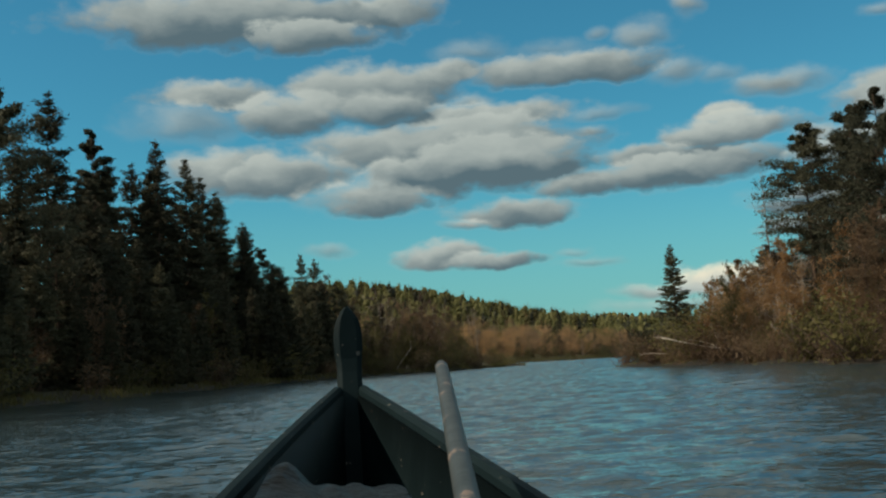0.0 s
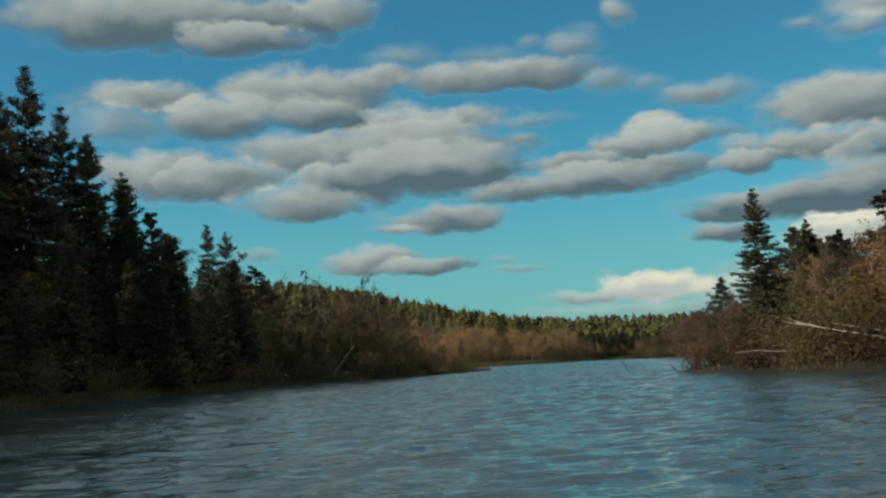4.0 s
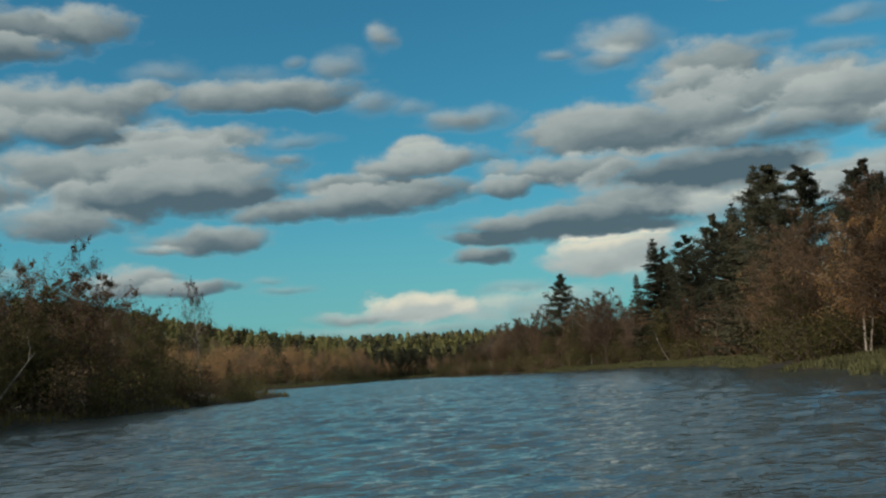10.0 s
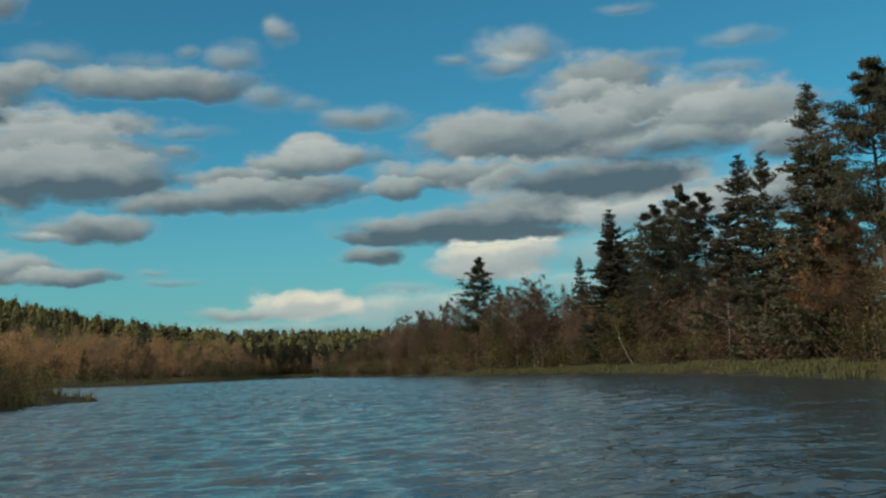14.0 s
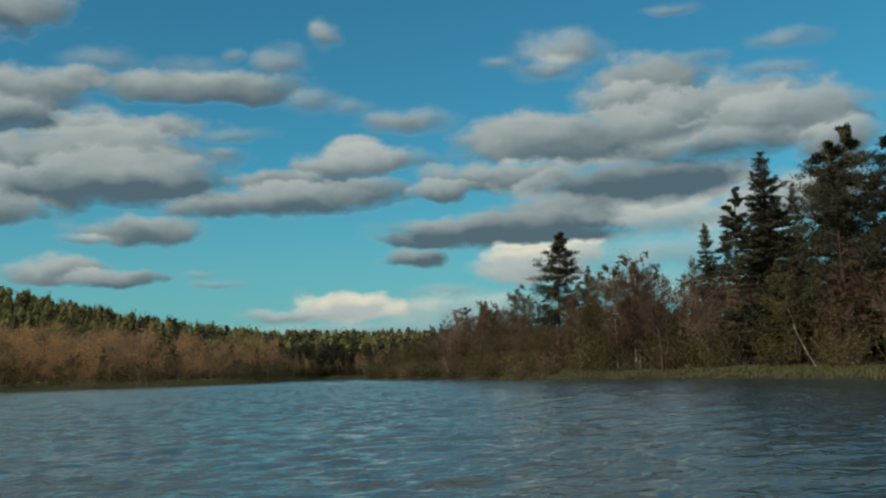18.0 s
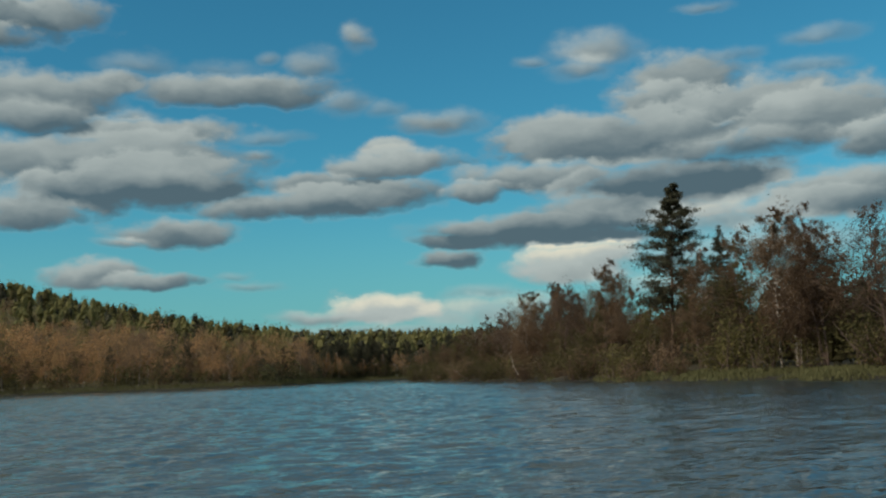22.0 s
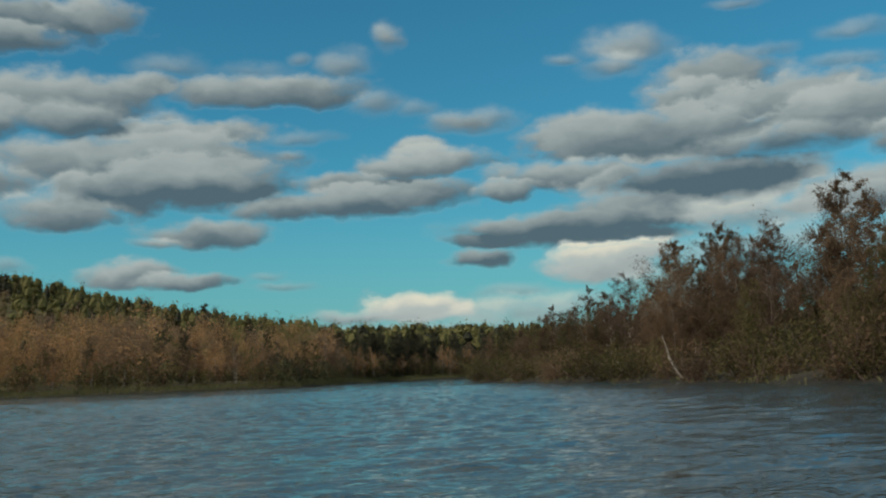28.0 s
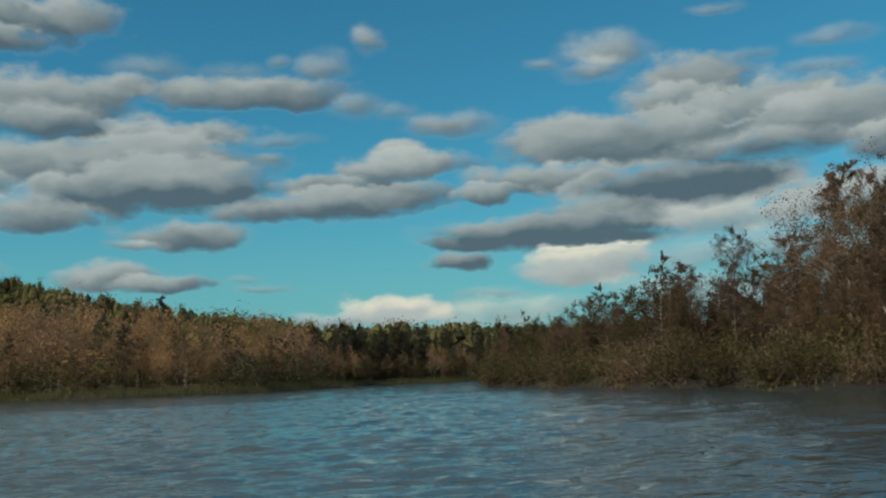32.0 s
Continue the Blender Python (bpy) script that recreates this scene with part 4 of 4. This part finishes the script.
# ---- far woods: whole forests that nobody could count ----
def far_forest(name, count, seed, where, mats, label, tall, broad, shy=16, layers=30, trunks=None, size=1.0, core_share=0.72, clumps=0):
    rng = np.random.default_rng(seed)
    x, y = where(rng, count * 3)
    ok = inland(x, y) > shy
    x, y = x[ok][:count], y[ok][:count]
    n = len(x)
    z = ground_z(x, y)
    h = rng.uniform(tall[0], tall[1], n) * (1 if trunks is None else np.interp(x, (-5, 40), (1.45, 0.95)))
    w = h * broad * rng.uniform(0.8, 1.25, n)
    shape = (lambda f: (1 - f) ** 0.75 + 0.02) if broad < 0.22 and trunks is None else (lambda f: np.sin(np.pi * np.minimum(1, 0.2 + 0.8 * f)) ** 0.7 + 0.02)
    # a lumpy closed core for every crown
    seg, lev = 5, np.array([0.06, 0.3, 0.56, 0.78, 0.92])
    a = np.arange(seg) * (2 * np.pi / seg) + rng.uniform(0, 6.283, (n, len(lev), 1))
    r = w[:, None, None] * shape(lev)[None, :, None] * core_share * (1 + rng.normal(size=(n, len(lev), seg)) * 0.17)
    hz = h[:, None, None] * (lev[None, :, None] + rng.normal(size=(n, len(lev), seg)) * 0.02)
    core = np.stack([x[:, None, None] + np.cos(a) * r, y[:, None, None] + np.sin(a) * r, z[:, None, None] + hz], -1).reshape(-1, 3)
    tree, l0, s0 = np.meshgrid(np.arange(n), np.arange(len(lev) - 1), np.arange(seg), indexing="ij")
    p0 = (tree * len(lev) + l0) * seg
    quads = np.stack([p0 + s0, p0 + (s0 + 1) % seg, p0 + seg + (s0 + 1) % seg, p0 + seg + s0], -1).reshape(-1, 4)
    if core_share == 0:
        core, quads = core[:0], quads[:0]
    # loose tufts round it
    f = rng.uniform(0.04 if trunks is None else 0.2, 1.03, (n, layers))
    r = w[:, None] * (shape(np.minimum(f, 1)) * rng.uniform(0.6, 1.12, (n, layers)) + 0.02)
    a = rng.uniform(0, 6.283, (n, layers))
    c = np.stack([x[:, None] + np.cos(a) * r, y[:, None] + np.sin(a) * r, z[:, None] + h[:, None] * f], -1)
    if clumps:
        # tufts gather round a few boughs, with gaps between them
        pick = rng.integers(0, clumps, (n, layers))
        c = np.take_along_axis(c, pick[..., None], 1) + rng.normal(size=c.shape) * (w[:, None, None] * (0.23, 0.23, 0.19))
    d = rng.normal(size=(n, layers, 3))
    d *= (h[:, None, None] * 0.062 * size) / np.linalg.norm(d, axis=-1, keepdims=True)
    e = rng.normal(size=(n, layers, 3))
    e *= (h[:, None, None] * 0.05 * size) / np.linalg.norm(e, axis=-1, keepdims=True)
    v = np.stack([c - d, c + e * 1.3, c + d], 2).reshape(-1, 3)
    tone = (rng.random(n) * len(mats)).astype(int)
    kind = np.repeat(tone, layers)
    if trunks is not None:
        # a pale stem for every fifth tree
        k = np.arange(0, n, 5)
        lean = rng.normal(size=len(k)) * 0.5
        stem = np.stack([np.column_stack([x[k] - 0.07, y[k] - 0.4, z[k]]), np.column_stack([x[k] + 0.07, y[k] - 0.4, z[k]]),
                         np.column_stack([x[k] + lean, y[k] - 0.4, z[k] + h[k] * 0.9])], 1).reshape(-1, 3)
        v, kind, mats = np.concatenate([v, stem]), np.concatenate([kind, np.full(len(k), len(mats))]), [*mats, trunks]
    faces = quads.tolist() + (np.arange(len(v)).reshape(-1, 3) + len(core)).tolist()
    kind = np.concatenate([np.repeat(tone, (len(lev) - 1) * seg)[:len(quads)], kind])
    ob = new(name, mesh_from(name, np.concatenate([core, v]).tolist(), faces, mats, kind))
    return tagged(ob, label, "forest", kind="stuff")


def spread(x0, x1, y0, y1):
    return lambda r, n: (r.uniform(x0, x1, n), r.uniform(y0, y1, n))


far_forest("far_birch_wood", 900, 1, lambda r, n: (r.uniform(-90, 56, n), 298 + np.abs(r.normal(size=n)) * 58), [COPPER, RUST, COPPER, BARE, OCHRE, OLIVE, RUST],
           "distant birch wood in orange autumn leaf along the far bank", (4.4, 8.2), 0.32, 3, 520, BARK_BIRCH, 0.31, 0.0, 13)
# HILL crowns carry the sunlit, hazy look of the hills in their colour
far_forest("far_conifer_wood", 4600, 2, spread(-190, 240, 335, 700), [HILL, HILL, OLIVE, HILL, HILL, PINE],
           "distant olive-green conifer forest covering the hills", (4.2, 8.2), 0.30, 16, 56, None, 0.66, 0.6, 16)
scrub = np.array([(x - nx / ln, y - ny / ln, -nx / ln, -ny / ln) for x, y, nx, ny, ln in far_left])


def along_far_bank(r, n):
    k, d = r.integers(0, len(scrub), n), r.uniform(1.4, 4.2, n)
    return scrub[k, 0] + scrub[k, 2] * d, scrub[k, 1] + scrub[k, 3] * d


far_forest("far_willow_scrub", 620, 6, along_far_bank, [OLIVE, GRASS, OLIVE, RUST, PINE], "low olive-brown willow scrub along the far bank", (1.4, 3.4), 0.5, 0.4, 130, None, 1.0, 0.0)
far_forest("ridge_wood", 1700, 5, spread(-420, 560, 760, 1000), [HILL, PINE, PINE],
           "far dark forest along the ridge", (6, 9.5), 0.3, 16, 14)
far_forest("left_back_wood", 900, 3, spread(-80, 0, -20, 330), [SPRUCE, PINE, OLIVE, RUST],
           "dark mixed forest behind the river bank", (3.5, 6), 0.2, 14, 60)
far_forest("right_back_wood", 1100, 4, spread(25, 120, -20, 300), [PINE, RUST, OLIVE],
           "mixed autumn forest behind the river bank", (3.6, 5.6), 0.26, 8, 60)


# ---- grass along the water ----
def grass(name, points, side, per_metre, deep, tall, seed, label, mat=GRASS):
    rng = np.random.default_rng(seed)
    pts = np.array([(x, y, side * nx / ln, side * ny / ln) for x, y, nx, ny, ln in points])
    n = len(pts) * per_metre
    k = rng.integers(0, len(pts), n)
    d = rng.uniform(deep[0], deep[1], n)
    x = pts[k, 0] + pts[k, 2] * d + rng.normal(size=n) * 0.4
    y = pts[k, 1] + pts[k, 3] * d + rng.normal(size=n) * 0.4
    for _ in range(2):
        off = np.clip(d - inland(x, y), -2, 2)
        x, y = x + pts[k, 2] * off, y + pts[k, 3] * off
    far = inland(x, y)
    ok = (far > -0.25) & (far < deep[1] + 1)
    x, y = x[ok], y[ok]
    z = np.maximum(ground_z(x, y), -0.05)
    n = len(x)
    h = rng.uniform(tall[0], tall[1], n)
    a = rng.uniform(0, 6.283, n)
    lean = rng.normal(size=(n, 2)) * 0.3 * h[:, None]
    w = 0.035
    v = np.empty((n, 3, 3))
    v[:, 0] = np.column_stack([x - np.cos(a) * w, y - np.sin(a) * w, z - 0.05])
    v[:, 1] = np.column_stack([x + np.cos(a) * w, y + np.sin(a) * w, z - 0.05])
    v[:, 2] = np.column_stack([x + lean[:, 0], y + lean[:, 1], z + h])
    ob = new(name, mesh_from(name, v.reshape(-1, 3).tolist(), np.arange(n * 3).reshape(n, 3).tolist(), [mat]))
    return tagged(ob, label, "grass", kind="stuff")


grass("shore_grass", near_left, -1, 40, (0.0, 1.4), (0.15, 0.4), 11, "withered grass and sedge along the waterline", OLIVE)
grass("meadow_grass", along(RIGHT_SHORE, 78, 103) + along(RIGHT_SHORE, 114, 202), 1, 520, (0.0, 3.0), (0.05, 0.19), 12, "pale green grass strip along the waterline")
grass("sedge_grass", along(RIGHT_SHORE, 192, 296) + right_low, 1, 10, (0.0, 0.8), (0.08, 0.2), 13, "withered sedge along the waterline")
grass("far_grass", far_left, -1, 90, (0.0, 3.0), (0.3, 0.6), 14, "pale grass strip on the far bank")


# ---- leaning and fallen trunks, driftwood ----
def leaning_trunk(name, base, top, thick, forks, label, bark=BARK_BIRCH, sag=0.2, seed=0):
    """A bowed trunk that leans out from the bank, with a few bare forks."""
    rng = np.random.default_rng(300 + seed)
    a, c = np.array(base, float), np.array(top, float)
    wood = Wood()
    pts, n = [], 7
    for k in range(n + 1):
        f = k / n
        p = a + (c - a) * f
        p[2] += -sag * math.sin(math.pi * f) + rng.normal() * 0.02
        pts.append(p - a)
    wood.limb(pts, [thick * (1 - 0.72 * k / n) for k in range(n + 1)], 7)
    for k in range(forks):
        j = int(rng.integers(2, n))
        o = pts[j]
        d = (c - a) * rng.uniform(0.2, 0.45) + np.array([rng.normal() * 0.25, rng.normal() * 0.25, rng.uniform(0.2, 0.8)])
        wood.limb([o, o + d * 0.5 + rng.normal(size=3) * 0.05, o + d], [thick * 0.45, thick * 0.3, thick * 0.1], 5)
    ob = new(name, mesh_from(name, wood.v, wood.f, [bark], smooth=True))
    ob.matrix_basis = Matrix.Translation(base)
    return tagged(ob, label, "fallen trunk")


LBL_LEAN = "bare white birch trunk leaning out from the bank"
leaning_trunk("leaning_birch_trunk", (51.6, 220.9, 0.04), (50.7, 221.0, 1.28), 0.085, 2, LBL_LEAN, sag=0.15, seed=1)
leaning_trunk("leaning_birch_trunk", (52.9, 239.0, 0.31), (51.8, 239.3, 1.17), 0.050, 1, LBL_LEAN, sag=0.15, seed=2)
leaning_trunk("leaning_birch_trunk", (52.1, 226.9, 0.27), (51.0, 227.2, 0.77), 0.045, 1, LBL_LEAN, sag=0.15, seed=3)
leaning_trunk("leaning_birch_trunk", (46.8, 157.5, 0.3), (45.8, 157.9, 2.5), 0.035, 1, LBL_LEAN, sag=0.1, seed=6)
leaning_trunk("leaning_birch_trunk", (-4.6, 111.0, 0.5), (-2.9, 110.0, 2.6), 0.045, 1, LBL_LEAN, sag=-0.1, seed=7)
leaning_trunk("leaning_birch_trunk", (17.4, 54.0, 0.1), (16.2, 55.0, 2.0), 0.06, 1, LBL_LEAN, sag=0.15, seed=9)
leaning_trunk("fallen_trunk", (17.2, 58.0, 0.7), (12.3, 62.6, 1.6), 0.07, 5, "pale crooked trunk fallen out over the water", BARK_BIRCH, 0.25, 10)
leaning_trunk("fallen_trunk", (15.9, 64.4, 0.4), (11.9, 67.8, 0.75), 0.05, 3, "weathered grey trunk fallen out over the water", DEADWOOD, -0.1, 11)
leaning_trunk("driftwood_branch", (10.5, 74.3, -0.08), (9.2, 75.0, 0.42), 0.03, 3, "dark dead branch lying in the shallow water", TWIG, 0.25, 12)
leaning_trunk("driftwood_branch", (11.9, 74.3, -0.05), (11.2, 74.8, 0.35), 0.028, 4, "dark dead branch lying in the shallow water", TWIG, 0.1, 13)
for k in range(7):
    a = 0.9 * k
    leaning_trunk("driftwood_branch", (12.4 + 0.25 * math.sin(k * 2.1), 72.2 + 0.3 * k, 0.0), (12.4 + 1.1 * math.cos(a), 72.6 + 0.3 * k + 0.5 * math.sin(a), 0.28 + 0.12 * (k % 3)), 0.04, 3,
                  "reddish-brown dead branch in a heap of driftwood on the spit", REDWOOD, 0.0, 20 + k)
leaning_trunk("driftwood_branch", (9.3, 146.5, 0.0), (10.9, 147.4, 0.3), 0.03, 3, "dark dead branch lying in the shallow water", TWIG, 0.05, 14)



# ---- the boat ----
PAINT, nt, b = material("green_boat_paint")
co = nt.nodes.new("ShaderNodeTexCoord").outputs["Object"]
c1, h1 = colour_noise(nt, co, 5.0, ((0.25, (0.0035, 0.0095, 0.0118)), (0.55, (0.006, 0.0145, 0.0175)), (0.78, (0.011, 0.022, 0.026))), 7, 0.65)
c2, h2 = colour_noise(nt, co, 38.0, ((0.70, (0, 0, 0)), (0.73, (1, 1, 1))), 3, 0.5)
worn = mn(nt, "ShaderNodeMix")
worn.data_type = "RGBA"
put(worn.inputs["Factor"], c2)
put(worn.inputs["A"], c1)
put(worn.inputs["B"], (0.20, 0.19, 0.17, 1))
put(b.inputs["Base Color"], worn.outputs["Result"])
b.inputs["Roughness"].default_value = 0.65
b.inputs["Specular IOR Level"].default_value = 0.06
bump(nt, b, h1, 0.25, 0.01)
OARPAINT, nt, b = material("grey_oar_paint")
co = nt.nodes.new("ShaderNodeTexCoord").outputs["Object"]
c1, h1 = colour_noise(nt, co, 14.0, ((0.40, (0.020, 0.029, 0.032)), (0.585, (0.038, 0.049, 0.053)), (0.62, (0.20, 0.145, 0.115)), (0.72, (0.04, 0.048, 0.048))), 5, 0.6)
put(b.inputs["Base Color"], c1)
b.inputs["Roughness"].default_value = 0.55
bump(nt, b, h1, 0.4, 0.006)
SHEET, nt, b = material("dark_plastic_sheet")
co = nt.nodes.new("ShaderNodeTexCoord").outputs["Object"]
c1, h1 = colour_noise(nt, co, 6.0, ((0.3, (0.0015, 0.0015, 0.0015)), (0.62, (0.003, 0.0028, 0.0025)), (0.74, (0.008, 0.007, 0.0065))), 5)
put(b.inputs["Base Color"], c1)
b.inputs["Roughness"].default_value = 0.38
b.inputs["Specular IOR Level"].default_value = 0.07
bump(nt, b, h1, 0.9, 0.04)

BOAT_AT = pose(-0.304, 3.631, -0.034, 0, 0, 5.7)
boat = new("rowing_boat")
boat.matrix_basis = BOAT_AT
tagged(boat, "dark green wooden river boat with a tall stem post", "boat")
LENGTH = 6.2


def boat_part(name, verts, faces, mat, smooth=True, parent=None, label=""):
    ob = new(name, mesh_from(name, verts, faces, [mat], smooth=smooth))
    ob.parent = parent or boat
    if label:
        tagged(ob, label)
    return ob


def sheer(s):
    """Height of the gunwale s metres behind the stem."""
    return 0.80 - 0.120 * s + 0.0135 * s * s


def half_width(s):
    return 0.034 + 0.495 * (1 - math.exp(-s / 2.65)) - 0.08 * max(0, s - 3.4) / 2.8


def keel(s):
    return -0.12 + 0.62 * max(0, 1 - s / 0.85) ** 2


def hull(offset):
    """Plank surface at an offset from the outer skin: rows from the stem aft, points from the port rail over the keel to the starboard rail."""
    v, rows, cols = [], 30, 15
    for i in range(rows + 1):
        s = LENGTH * (i / rows) ** 1.3
        top, w, kz = sheer(s), half_width(s) - offset, keel(s) + offset
        for j in range(cols):
            u = -1 + 2 * j / (cols - 1)
            a = abs(u)
            x = math.copysign(w * (a ** 0.62), u) if a else 0.0
            z = kz + (top - kz) * (a ** 2.3)
            x *= 0.72 + 0.28 * ((z - kz) / (top - kz)) ** 0.6 if a else 1
            v.append((x, -s, z))
    f = [(i * cols + j, i * cols + j + 1, (i + 1) * cols + j + 1, (i + 1) * cols + j) for i in range(rows) for j in range(cols - 1)]
    return v, f, rows, cols


vo, fo, rows, cols = hull(0.0)
vi, fi, rows, cols = hull(0.018)
n = len(vo)
faces = fo + [tuple(n + k for k in reversed(q)) for q in fi]
for i in range(rows):
    for j in (0, cols - 1):
        a, c = i * cols + j, (i + 1) * cols + j
        faces.append((a, c, n + c, n + a))
boat_part("hull", vo + vi, faces, PAINT)


def beam(points, wide, high, name, mat, parent=None, label="", chamfer=0.25):
    """A bar with softened corners along a line of points."""
    v, f = [], []
    k = 8
    c = chamfer
    ring = [(-1, -1 + c), (-1, 1 - c), (-1 + c, 1), (1 - c, 1), (1, 1 - c), (1, -1 + c), (1 - c, -1), (-1 + c, -1)]
    pts = [Vector(p) for p in points]
    for i, p in enumerate(pts):
        ax = (pts[min(i + 1, len(pts) - 1)] - pts[max(i - 1, 0)]).normalized()
        side = ax.cross(Vector((0, 0, 1)))
        side = side.normalized() if side.length > 0.05 else Vector((1, 0, 0))
        up = side.cross(ax)
        for a, e in ring:
            v.append(p + side * a * wide / 2 + up * e * high / 2)
    for i in range(len(pts) - 1):
        for j in range(k):
            f.append((i * k + j, i * k + (j + 1) % k, (i + 1) * k + (j + 1) % k, (i + 1) * k + j))
    f.append(tuple(range(k)))
    f.append(tuple((len(pts) - 1) * k + j for j in reversed(range(k))))
    return boat_part(name, v, f, mat, False, parent, label)


for sgn in (-1, 1):
    beam([(sgn * (half_width(LENGTH * (i / 24) ** 1.3) + 0.006), -LENGTH * (i / 24) ** 1.3, sheer(LENGTH * (i / 24) ** 1.3) + 0.006) for i in range(25)],
         0.034, 0.040, "gunwale", PAINT, chamfer=0.5)

# stem post: a leaf-shaped head over a narrow neck
prof = ((-0.05, 0.048), (0.35, 0.047), (0.62, 0.046), (0.76, 0.045), (0.805, 0.043), (0.845, 0.040), (0.875, 0.0395), (0.915, 0.043), (0.95, 0.047), (0.985, 0.0475),
        (1.015, 0.044), (1.045, 0.035), (1.066, 0.022), (1.080, 0.010), (1.086, 0.003))
v, f = [], []
for z, w in prof:
    y = 0.02 + 0.10 * max(0, z) ** 2 * 0.3 - 0.25 * max(0, 0.45 - z)
    low = min(1, max(0, (0.90 - z) / 0.5))
    t = 0.034 + 0.076 * low
    y -= 0.08 * low
    for a, e in ((-1, -0.6), (-0.6, -1), (0.6, -1), (1, -0.6), (1, 0.6), (0.6, 1), (-0.6, 1), (-1, 0.6)):
        v.append((a * w, y + e * t, z))
for i in range(len(prof) - 1):
    for j in range(8):
        f.append((i * 8 + j, i * 8 + (j + 1) % 8, (i + 1) * 8 + (j + 1) % 8, (i + 1) * 8 + j))
f.append(tuple(range(7, -1, -1)))
f.append(tuple((len(prof) - 1) * 8 + j for j in range(8)))
stem = boat_part("stem_post", v, f, PAINT, False)
for s, z in ((0.030, 0.93), (-0.036, 0.795), (0.034, 0.785)):
    beam([(s, -0.045, z), (s, -0.020, z)], 0.010, 0.013, "bolt", OARPAINT, stem, "pale metal bolt head")
# transom, thwarts and floor boards
s = LENGTH
edge = vo[-cols:]
tv = [(x, y + 0.02, z) for x, y, z in edge] + [(x, y - 0.025, z) for x, y, z in edge]
boat_part("transom", tv, [tuple(range(cols)), tuple(reversed(range(cols, 2 * cols)))] + [(j, j + cols, (j + 1) % cols + cols, (j + 1) % cols) for j in range(cols)], PAINT, False)
for s, drop in ((2.76, 0.055), (4.6, 0.2)):
    beam([(-half_width(s) * 0.93, -s, sheer(s) - drop), (half_width(s) * 0.93, -s, sheer(s) - drop)], 0.24, 0.03, "thwart", PAINT)
for k in range(-2, 3):
    beam([(k * 0.11, -1.2, 0.06), (k * 0.13, -LENGTH + 0.1, 0.03)], 0.10, 0.02, "floor_board", PAINT)
# the grey oar that lies in the bow
OAR_TIP, OAR_LOW = Vector((-0.005, 2.919, 0.844)), Vector((0.043, 0.698, 0.537))
oar = new("oar")
tagged(oar, "worn grey-painted wooden oar with chipped patches", "oar")
ow = Wood()
d = (OAR_LOW - OAR_TIP)
pts = [OAR_TIP + d * k for k in (-0.004, 0.0, 0.012, 0.1, 0.25, 0.4, 0.55, 0.7, 0.85, 1.0)]
ow.limb(pts, [0.009, 0.014, 0.0168, 0.0178, 0.0180, 0.0184, 0.0188, 0.0188, 0.0188, 0.0188], 14)
sh = new("shaft", mesh_from("shaft", ow.v, ow.f, [OARPAINT], smooth=True))
sh.parent = oar

# crumpled sheet over the load in the bow
rng = np.random.default_rng(5)
v, f, m = [], [], 60
for i in range(m + 1):
    for j in range(m + 1):
        a, c = -1 + 2 * i / m, j / m
        s = 1.12 + 1.5 * c - 0.10 * a * (1 - c)
        front = min(1.0, c / 0.15)
        z = 0.425 + 0.228 * front ** 0.6 - 0.020 * a - 0.02 * c
        z += 0.042 * math.exp(-((a + 0.62) / 0.22) ** 2 - ((c - 0.14) / 0.13) ** 2)
        z -= 0.20 * max(0, abs(a + 0.05) - 0.72) ** 1.3 / 0.18
        # sharp folds that run out from the raised corner
        fold = abs((a * 2.1 - c * 3.4 + 0.4 * math.sin(a * 3)) % 1.0 - 0.5) + 0.7 * abs((a * 1.3 + c * 4.2 + 0.3 * math.sin(c * 7)) % 1.0 - 0.5)
        z += 0.017 * (fold - 0.42) + rng.normal() * 0.0008
        x = -0.045 + a * half_width(s) * 0.78
        v.append((x, -s, z))
for i in range(m):
    for j in range(m):
        k = i * (m + 1) + j
        f.append((k, k + m + 1, k + m + 2, k + 1))
bag = new("tarpaulin", mesh_from("tarpaulin", v, f, [SHEET], smooth=True))
bag.matrix_basis = BOAT_AT
tagged(bag, "crumpled dark plastic tarpaulin over the load in the bow", "tarpaulin")
